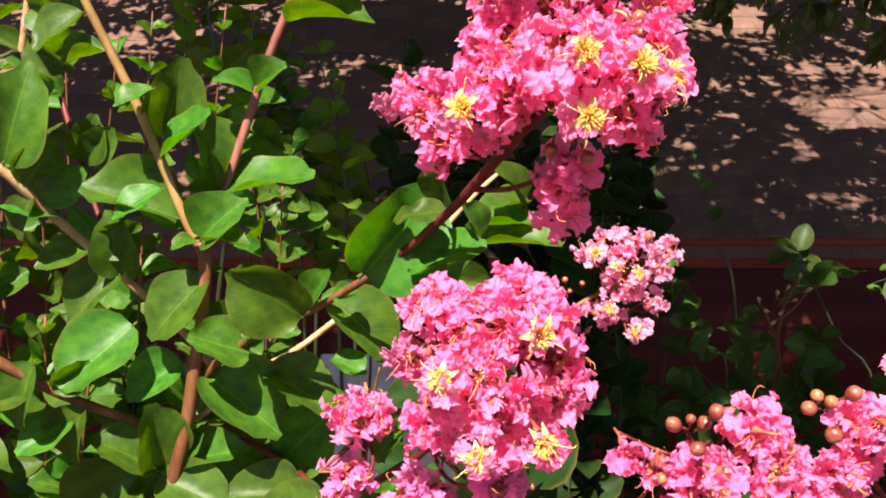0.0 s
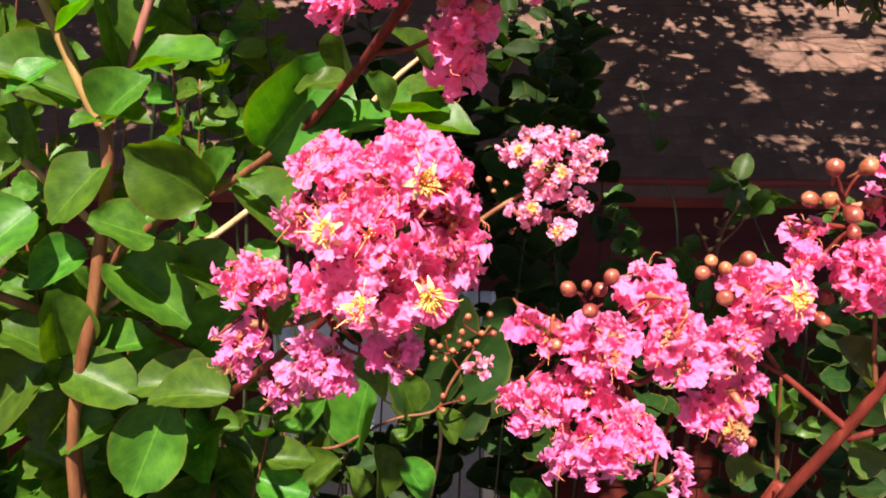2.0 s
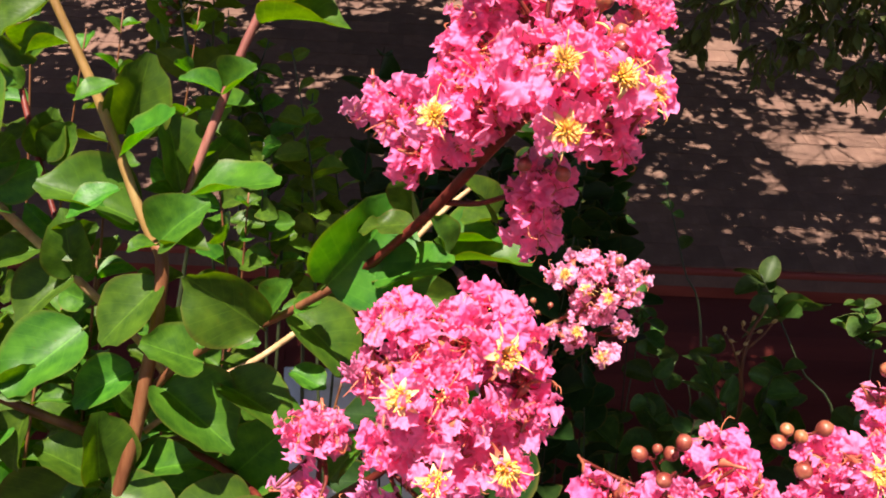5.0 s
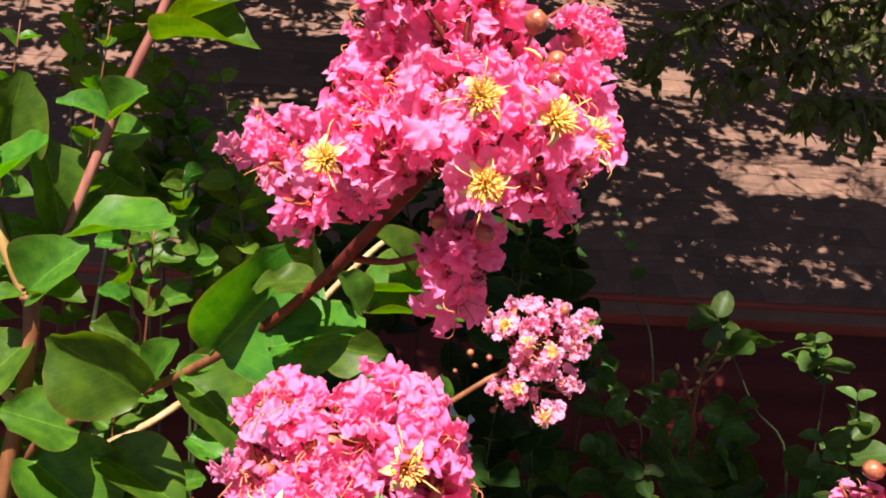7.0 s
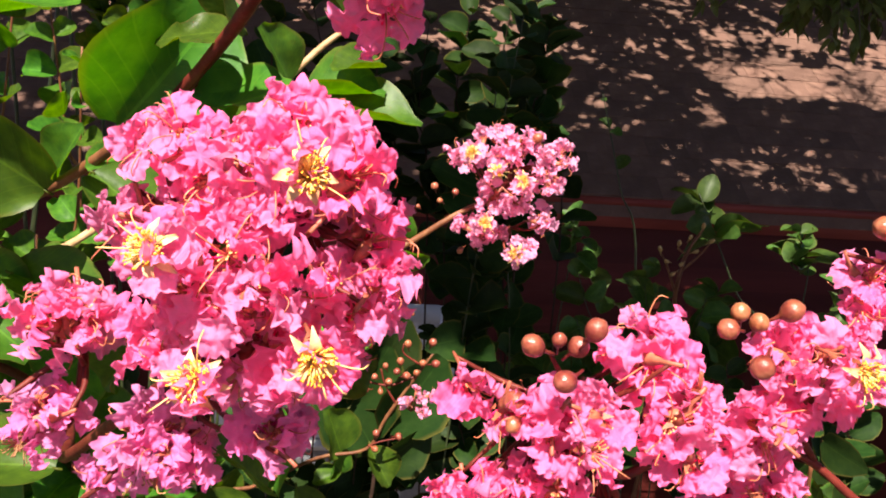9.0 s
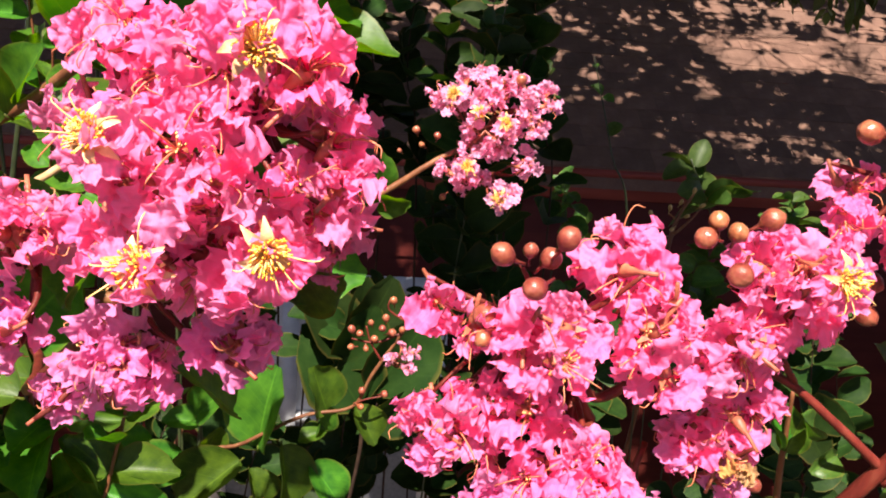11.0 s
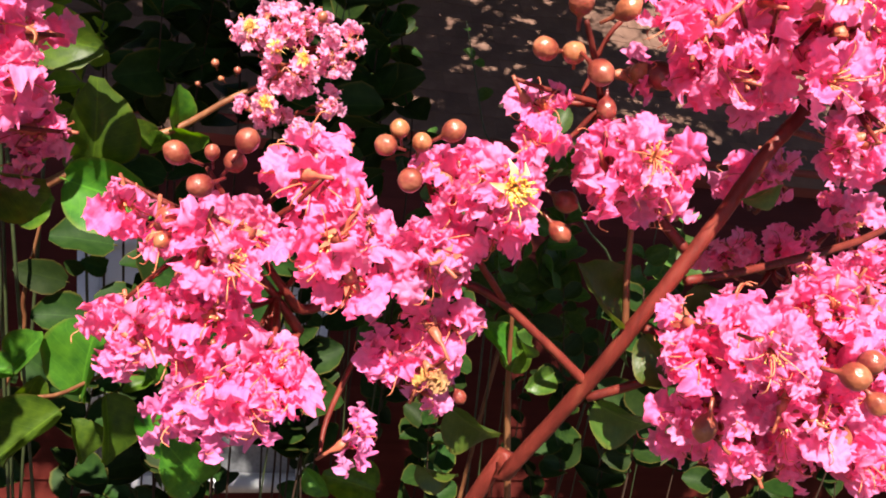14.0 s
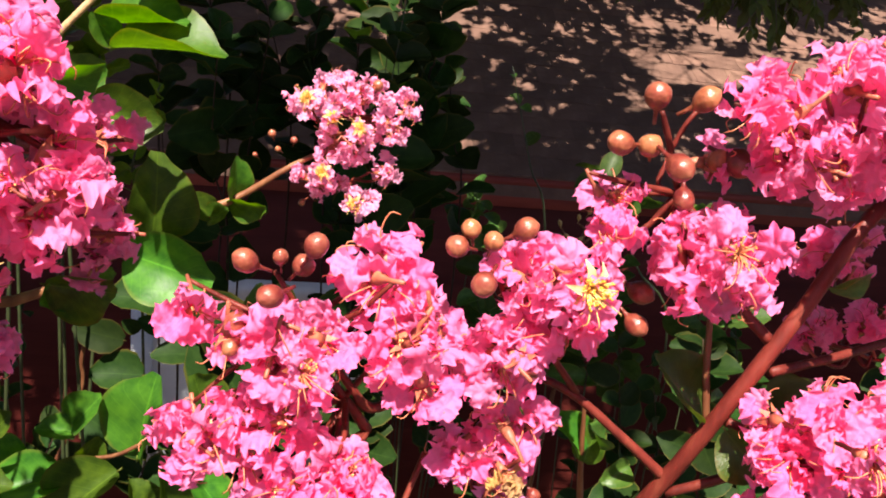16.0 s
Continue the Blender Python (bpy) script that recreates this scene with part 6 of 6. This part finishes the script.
WX0, WX1, WZ0, WZ1 = -0.80, 0.76, -2.16, -0.35
bm = bmesh.new()
for lo, hi in (((X0, WALL_Y + 0.016, -3.1), (WX0, WALL_Y + 0.2, 0.55)), ((WX1, WALL_Y + 0.016, -3.1), (X1, WALL_Y + 0.2, 0.55)),
               ((WX0, WALL_Y + 0.016, -3.1), (WX1, WALL_Y + 0.2, WZ0)), ((WX0, WALL_Y + 0.016, WZ1), (WX1, WALL_Y + 0.2, 0.55)),
               ((X0, WALL_Y + 0.2, -3.1), (X0 + 0.2, 13.0, 0.55)), ((X1 - 0.2, WALL_Y + 0.2, -3.1), (X1, 13.0, 0.55)), ((X0, 12.8, -3.1), (X1, 13.0, 0.55))):
    box(bm, lo, hi)
wall = part("wall", to_mesh("wall", bm, M_RED, smooth=False), None, house)
siding(wall, X0, WX0 - 0.002, -3.0, 0.45)
siding(wall, WX1 + 0.002, X1, -3.0, 0.45)
siding(wall, WX0, WX1, -3.0, WZ0 - 0.002)
siding(wall, WX0, WX1, WZ1 + 0.002, 0.45)


def bar(bm, lo, hi, bevel=0.006):
    made = box(bm, lo, hi)
    edges = {e for v in made for e in v.link_edges}
    bmesh.ops.bevel(bm, geom=list(edges), offset=bevel, segments=2, affect="EDGES")


window = part("window", to_mesh("window", bmesh.new(), M_WHITE), None, house, "white-framed window with grey insect screens")
for nm, lo, hi in (("frame", (WX0, WALL_Y - 0.05, WZ0), (WX0 + 0.12, WALL_Y + 0.08, WZ1)), ("frame", (WX1 - 0.12, WALL_Y - 0.05, WZ0), (WX1, WALL_Y + 0.08, WZ1)),
                   ("frame", (WX0 + 0.12, WALL_Y - 0.047, WZ1 - 0.12), (WX1 - 0.12, WALL_Y + 0.08, WZ1)), ("sill", (WX0 - 0.03, WALL_Y - 0.09, WZ0 - 0.02), (WX1 + 0.03, WALL_Y + 0.08, WZ0 + 0.07)),
                   ("mullion", (-0.62 + 0.30, WALL_Y - 0.03, WZ0 + 0.07), (-0.62 + 0.40, WALL_Y + 0.07, WZ1 - 0.12)),
                   ("rail", (-0.22, WALL_Y - 0.02, -1.42), (WX1 - 0.12, WALL_Y + 0.06, -1.36)), ("rail", (WX0 + 0.12, WALL_Y - 0.02, -1.42), (-0.32, WALL_Y + 0.06, -1.36))):
    bm = bmesh.new()
    bar(bm, lo, hi)
    part(nm, bm, M_WHITE, window)
for lo, hi in (((-0.22, WALL_Y + 0.02, WZ0 + 0.07), (WX1 - 0.12, WALL_Y + 0.03, -1.42)), ((WX0 + 0.12, WALL_Y + 0.02, WZ0 + 0.07), (-0.32, WALL_Y + 0.03, -1.42))):
    bm = bmesh.new()
    box(bm, lo, hi)
    part("screen", to_mesh("screen", bm, M_SCREEN, smooth=False), None, window, "grey insect screen")
for lo, hi in (((-0.22, WALL_Y + 0.05, -1.36), (WX1 - 0.12, WALL_Y + 0.056, WZ1 - 0.12)), ((WX0 + 0.12, WALL_Y + 0.05, -1.36), (-0.32, WALL_Y + 0.056, WZ1 - 0.12))):
    bm = bmesh.new()
    box(bm, lo, hi)
    part("pane", to_mesh("pane", bm, M_GLASS, smooth=False), None, window, "pale grey-white glass pane")
bm = bmesh.new()
box(bm, (WX0 + 0.01, WALL_Y + 0.22, WZ0), (WX1 - 0.01, WALL_Y + 0.26, WZ1))
part("inner_panel", to_mesh("inner_panel", bm, M_SCREEN, smooth=False), None, house)

for nm, lo, hi in (("fascia", (X0 - 0.3, EAVE_Y + 0.015, EAVE_Z - 0.20), (X1 + 0.3, EAVE_Y + 0.045, EAVE_Z - 0.012)),
                   ("drip_edge", (X0 - 0.3, EAVE_Y - 0.012, EAVE_Z - 0.055), (X1 + 0.3, EAVE_Y + 0.014, EAVE_Z - 0.008)),
                   ("soffit", (X0 - 0.3, EAVE_Y + 0.046, EAVE_Z - 0.20), (X1 + 0.3, WALL_Y + 0.01, EAVE_Z - 0.18))):
    bm = bmesh.new()
    bar(bm, lo, hi, 0.004)
    part(nm, bm, M_FASCIA, house)

# roof: deck, then lapped shingle tabs in running bond
RUN, TAB, COURSE = 5.6, 0.28, 0.205
slope_y, slope_z = math.cos(SLOPE), math.sin(SLOPE)
bm = bmesh.new()
prof = [(EAVE_Y, EAVE_Z - 0.03), (EAVE_Y + RUN * slope_y, EAVE_Z + RUN * slope_z - 0.03), (EAVE_Y + 2 * RUN * slope_y, EAVE_Z - 0.03)]
low = [(y, z - 0.10) for y, z in prof]
va = [[bm.verts.new((x, y, z)) for y, z in prof + low[::-1]] for x in (X0 - 0.3, X1 + 0.3)]
for k in range(6):
    bm.faces.new((va[0][k], va[0][(k + 1) % 6], va[1][(k + 1) % 6], va[1][k]))
bm.faces.new(va[0][::-1])
bm.faces.new(va[1])
bmesh.ops.recalc_face_normals(bm, faces=bm.faces)
roof = part("roof", to_mesh("roof", bm, M_SHINGLE_REST, smooth=False), None, house, "weathered pinkish tan shingle roof")


def shingle_verts(c, k, rnd):
    """Eight corners of the tab k in course c."""
    s0 = c * COURSE
    x0 = X0 - 0.3 + (k + (0.5 if c % 2 else 0.0)) * TAB
    g = 0.0007
    out = []
    jit = rnd.uniform(-0.006, 0.006)
    for top in (0, 1):
        for s, lift in ((s0 + jit, 0.007 + rnd.uniform(0, 0.003)), (s0 + COURSE + 0.02, 0.004)):
            for x in (x0 + g, x0 + TAB - g):
                h = lift if top else lift - 0.02
                out.append((x, EAVE_Y + s * slope_y - h * slope_z - 0.006, EAVE_Z + s * slope_z + h * slope_y))
    return out


FACES = [(4, 5, 7, 6), (0, 2, 3, 1), (0, 1, 5, 4), (0, 4, 6, 2), (1, 3, 7, 5)]
rnd = random.Random(77)
verts, faces = [], []
for c in range(int(RUN / COURSE)):
    for k in range(int((X1 - X0 + 0.6) / TAB) - 1):
        q = shingle_verts(c, k, rnd)
        x = q[0][0]
        if c < 14 and 0.6 < x < 4.6 :
            me = bpy.data.meshes.new("shingle")
            mid = Vector(q[0])
            me.from_pydata([Vector(p) - mid for p in q], [], FACES)
            me.materials.append(M_SHINGLE)
            ob = part("shingle", me, None, roof)
            ob.location = mid
        else:
            o = len(verts)
            verts += q
            faces += [tuple(o + i for i in f) for f in FACES]
me = bpy.data.meshes.new("shingles")
me.from_pydata(verts, [], faces)
me.materials.append(M_SHINGLE_REST)
tagged(part("shingles", me, None, roof), kind="stuff")

# ---------------------------------------------------------------- the tree over the roof
tree = thing("tree", "broad-leaved tree with drooping leafy branches over the roof", "tree")
rnd = random.Random(9)
bm = bmesh.new()
tube(bm, smooth_line([(6.2, 4.4, -3.05, 0.24), (6.1, 4.5, -1.5, 0.20), (5.8, 4.6, 0.8, 0.17), (5.4, 4.8, 2.6, 0.14), (4.9, 5.0, 4.0, 0.09)], 6), 14, 0.05, rnd)
part("trunk", bm, M_TRUNK, tree)


CROWN_LEAVES = 470


def in_gap(p, rr):
    """Whether a leaf at p would close the openings set in the unseen crown to shape the sun patches on the roof."""
    k = (p.z - EAVE_Z - math.tan(SLOPE) * (p.y - EAVE_Y)) / (SUN.z - math.tan(SLOPE) * SUN.y)
    u, v = p.x - SUN.x * k, p.y - SUN.y * k
    wob = 0.16 * noise.noise((u * 2.5, v * 2.5, 0.0)) + 0.10 * noise.noise((u * 6.0, v * 14.0, 5.0))
    low = 6.30 - 0.14 * (u - 2.6)
    open_sky = 2.6 + 1.5 * wob < u < 5.2 and low + wob < v < 6.66 + wob
    open_sky = open_sky or (abs(u - 2.95) < 0.30 + wob and abs(v - 5.45) < 0.09 + wob) or (abs(u - 0.95) < 0.22 + wob and abs(v - 5.40) < 0.05 + wob)
    open_sky = open_sky or (5.3 < v < 6.3 and u > 1.0 + 0.6 * max(0.0, v - 5.6) and noise.noise((u * 3.0, v * 12.0, 3.0)) > 0.30)
    if open_sky and v > 5.30:
        return rr.random() < 0.975
    # thinner foliage over the branches that droop into the sun
    d = (p.z - 1.9) / SUN.z
    return 1.9 < p.x - SUN.x * d < 3.6 and 4.45 < p.y - SUN.y * d < 5.0 and p.z > 2.6 and rr.random() < 0.8


def tree_leaf(verts, faces, uvs, p, d, n, size, plain_leaf=False):
    """A small pointed leaf of eight faces, or of four, added to lists."""
    x = d.cross(n).normalized()
    o = len(verts)
    shape = ((0, 0.05), (0.45, 0.27), (1, 0.03)) if plain_leaf else ((0, 0.02), (0.2, 0.2), (0.45, 0.27), (0.75, 0.16), (1, 0.0))
    for v, w in shape:
        for u in (-1, 0, 1):
            q = p + d * (v * size) + x * (u * w * size) + n * ((abs(u) * 0.07 - 0.15 * v * v) * size)
            verts.append(q)
            uvs.append(((u + 1) / 2, v))
    for i in range(len(shape) - 1):
        for j in range(2):
            a = o + i * 3 + j
            faces.append((a, a + 1, a + 4, a + 3))


def leafy_limb(points, r0, leaves, size, spread, seed, droop=0.6, first=0.15, whole=False):
    rr = random.Random(seed)
    line = smooth_line([(*p, r0 * (1 - 0.8 * i / (len(points) - 1))) for i, p in enumerate(points)], 6)
    bm = bmesh.new()
    tube(bm, line, 7, 0.05, rr)
    verts, faces, uvs = [], [], []
    twigs = max(3, leaves // 9)
    for _ in range(twigs):
        q = line[int(len(line) * rr.uniform(first, 1.0)) - 1]
        a = Vector(q[:3])
        d = Vector((rr.gauss(0, 1), rr.gauss(0, 1), rr.gauss(-droop, 0.5))).normalized()
        b = a + d * spread * rr.uniform(0.4, 1.0)
        mid = (a + b) / 2 + Vector((0, 0, 0.04))
        tube(bm, smooth_line([(*a, 0.006), (*mid, 0.004), (*b, 0.0015)], 3), 4)
        for k in range(9):
            t = rr.uniform(0.2, 1.0)
            p = a.lerp(mid, t * 2) if t < 0.5 else mid.lerp(b, t * 2 - 1)
            ld = (d * 0.5 + Vector((rr.gauss(0, 0.6), rr.gauss(0, 0.6), rr.gauss(-0.7, 0.4)))).normalized()
            n = Vector((rr.gauss(0, 0.5), rr.gauss(-0.3, 0.5), 1)).normalized()
            n = (n - ld * n.dot(ld)).normalized()
            if not whole and in_gap(p + ld * (0.5 * size), rr):
                continue
            tree_leaf(verts, faces, uvs, p, ld, n, size * rr.uniform(0.7, 1.2), first > 0.5)
    limb = part("limb", bm, M_TRUNK, tree)
    me = bpy.data.meshes.new("leaves")
    me.from_pydata(verts, [], faces)
    lay = me.uv_layers.new(name="UVMap")
    for lp in me.loops:
        lay.data[lp.index].uv = uvs[lp.vertex_index]
    me.materials.append(M_LEAF_TREE)
    me.polygons.foreach_set("use_smooth", [True] * len(me.polygons))
    tagged(part("leaves", me, None, tree), kind="stuff")


# drooping branches in sight
for pts, seed in ((DROOP_A, 21), (DROOP_B, 22), (DROOP_C, 23), (DROOP_D, 24)):
    start = Vector(pts[0])
    leafy_limb([(5.6, 4.7, max(2.3, start.z + 0.2)), *pts], 0.016, 420, 0.088, 0.34, seed, 0.7, 0.25, True)
# the crown above, out of sight, laid out to shade the roof, the wall and the bank
MAIN = [[(5.4, 4.8, 2.7), (5.0, 4.0, 4.4), (4.2, 3.2, 4.7), (0.2, 2.9, 5.0), (-4.2, 3.4, 5.0)],
        [(5.3, 4.9, 3.0), (5.2, 6.0, 4.8), (4.4, 6.9, 5.2), (0.5, 7.0, 5.4), (-4.2, 6.4, 5.3)],
        [(5.4, 4.8, 2.7), (5.2, 3.2, 4.2), (4.0, 2.2, 4.5), (0.5, 1.9, 4.7)]]
main_lines = []
for pts in MAIN:
    line = smooth_line([(*p, 0.085 * (1 - 0.7 * i / (len(pts) - 1))) for i, p in enumerate(pts)], 8)
    main_lines += [Vector(q[:3]) for q in line[8:]]
    bm = bmesh.new()
    tube(bm, line, 9, 0.05, rnd)
    part("limb", bm, M_TRUNK, tree)
for i in range(13):
    for j in range(12):
        x = -4.4 + 9.6 * (i + rnd.uniform(0.1, 0.9)) / 13
        y = -0.2 + 9.2 * (j + rnd.uniform(0.0, 1.0)) / 12
        z = rnd.uniform(3.3, 4.3) + max(0, y - 5.6) * 0.45
        if y < 1.0 and x < 0.0:
            continue
        a = min(main_lines, key=lambda q: (q - Vector((x, y, z))).length)
        m = a.lerp(Vector((x, y, z)), 0.5) + Vector((0, 0, 0.2))
        leafy_limb([tuple(a), tuple(m), (x, y, z)], 0.016, CROWN_LEAVES if y > 1.5 else CROWN_LEAVES // 2, 0.14, 0.75, 300 + i * 12 + j, 0.0, 0.86)
# unseen extra limbs, placed where wall and roof need more shade
for i, (x, y, z) in enumerate(((3.3, 2.7, 3.6), (3.8, 3.1, 3.5), (3.0, 3.2, 3.7), (0.9, 3.0, 3.6), (3.5, 2.4, 3.8), (2.4, 2.9, 3.7),
                                (-0.5, 5.6, 4.2), (-1.2, 5.9, 4.3), (0.2, 5.8, 4.2), (-0.4, 6.3, 4.5), (-1.8, 5.5, 4.2), (-1.0, 5.0, 4.0), (0.3, 5.2, 4.0))):
    a = min(main_lines, key=lambda q: (q - Vector((x, y, z))).length)
    m = a.lerp(Vector((x, y, z)), 0.5) + Vector((0, 0, 0.2))
    leafy_limb([tuple(a), tuple(m), (x, y, z)], 0.016, CROWN_LEAVES, 0.14, 0.6, 900 + i, 0.0, 0.86)
# a second, thicker layer of the unseen crown towards the bank, added to shade the wall
for i in range(7):
    for j in range(6):
        x, y, z = -2.0 + 6.4 * (i + rnd.uniform(0.1, 0.9)) / 7, 1.7 + 3.6 * (j + rnd.uniform(0.0, 1.0)) / 6, rnd.uniform(3.6, 4.5)
        a = min(main_lines, key=lambda q: (q - Vector((x, y, z))).length)
        m = a.lerp(Vector((x, y, z)), 0.5) + Vector((0, 0, 0.2))
        leafy_limb([tuple(a), tuple(m), (x, y, z)], 0.014, CROWN_LEAVES // 2, 0.14, 0.7, 1200 + i * 6 + j, 0.0, 0.86)
# more unseen limbs, added to keep sun off the wall
for i in range(6):
    for j in range(4):
        x, y, z = -1.4 + 5.2 * (i + rnd.uniform(0.1, 0.9)) / 6, 1.2 + 2.5 * (j + rnd.uniform(0.0, 1.0)) / 4, rnd.uniform(4.0, 4.8)
        a = min(main_lines, key=lambda q: (q - Vector((x, y, z))).length)
        m = a.lerp(Vector((x, y, z)), 0.5) + Vector((0, 0, 0.2))
        leafy_limb([tuple(a), tuple(m), (x, y, z)], 0.014, CROWN_LEAVES // 2, 0.15, 0.7, 1300 + i * 4 + j, 0.0, 0.86)
# more unseen limbs, added to shade the left of the roof
for i in range(5):
    for j in range(4):
        x, y, z = -3.2 + 3.6 * (i + rnd.uniform(0.1, 0.9)) / 5, 2.9 + 3.0 * (j + rnd.uniform(0.0, 1.0)) / 4, rnd.uniform(3.9, 4.7)
        a = min(main_lines, key=lambda q: (q - Vector((x, y, z))).length)
        m = a.lerp(Vector((x, y, z)), 0.5) + Vector((0, 0, 0.2))
        leafy_limb([tuple(a), tuple(m), (x, y, z)], 0.014, CROWN_LEAVES // 2, 0.15, 0.7, 1400 + i * 4 + j, 0.0, 0.86)
# unseen low twigs, added to the crown only to shade the shoots before the window
for i in range(7):
    x, y, z = Vector((-0.34 + 0.18 * i, 1.27 + 0.03 * (i % 2), 0.9)) + SUN * (2.55 / SUN.z)
    a = min(main_lines, key=lambda q: (q - Vector((x, y, z))).length)
    m = a.lerp(Vector((x, y, z)), 0.5) + Vector((0, 0, 0.2))
    leafy_limb([tuple(a), tuple(m), (x, y, z)], 0.012, 520, 0.13, 0.22, 950 + i, 0.0, 0.94)
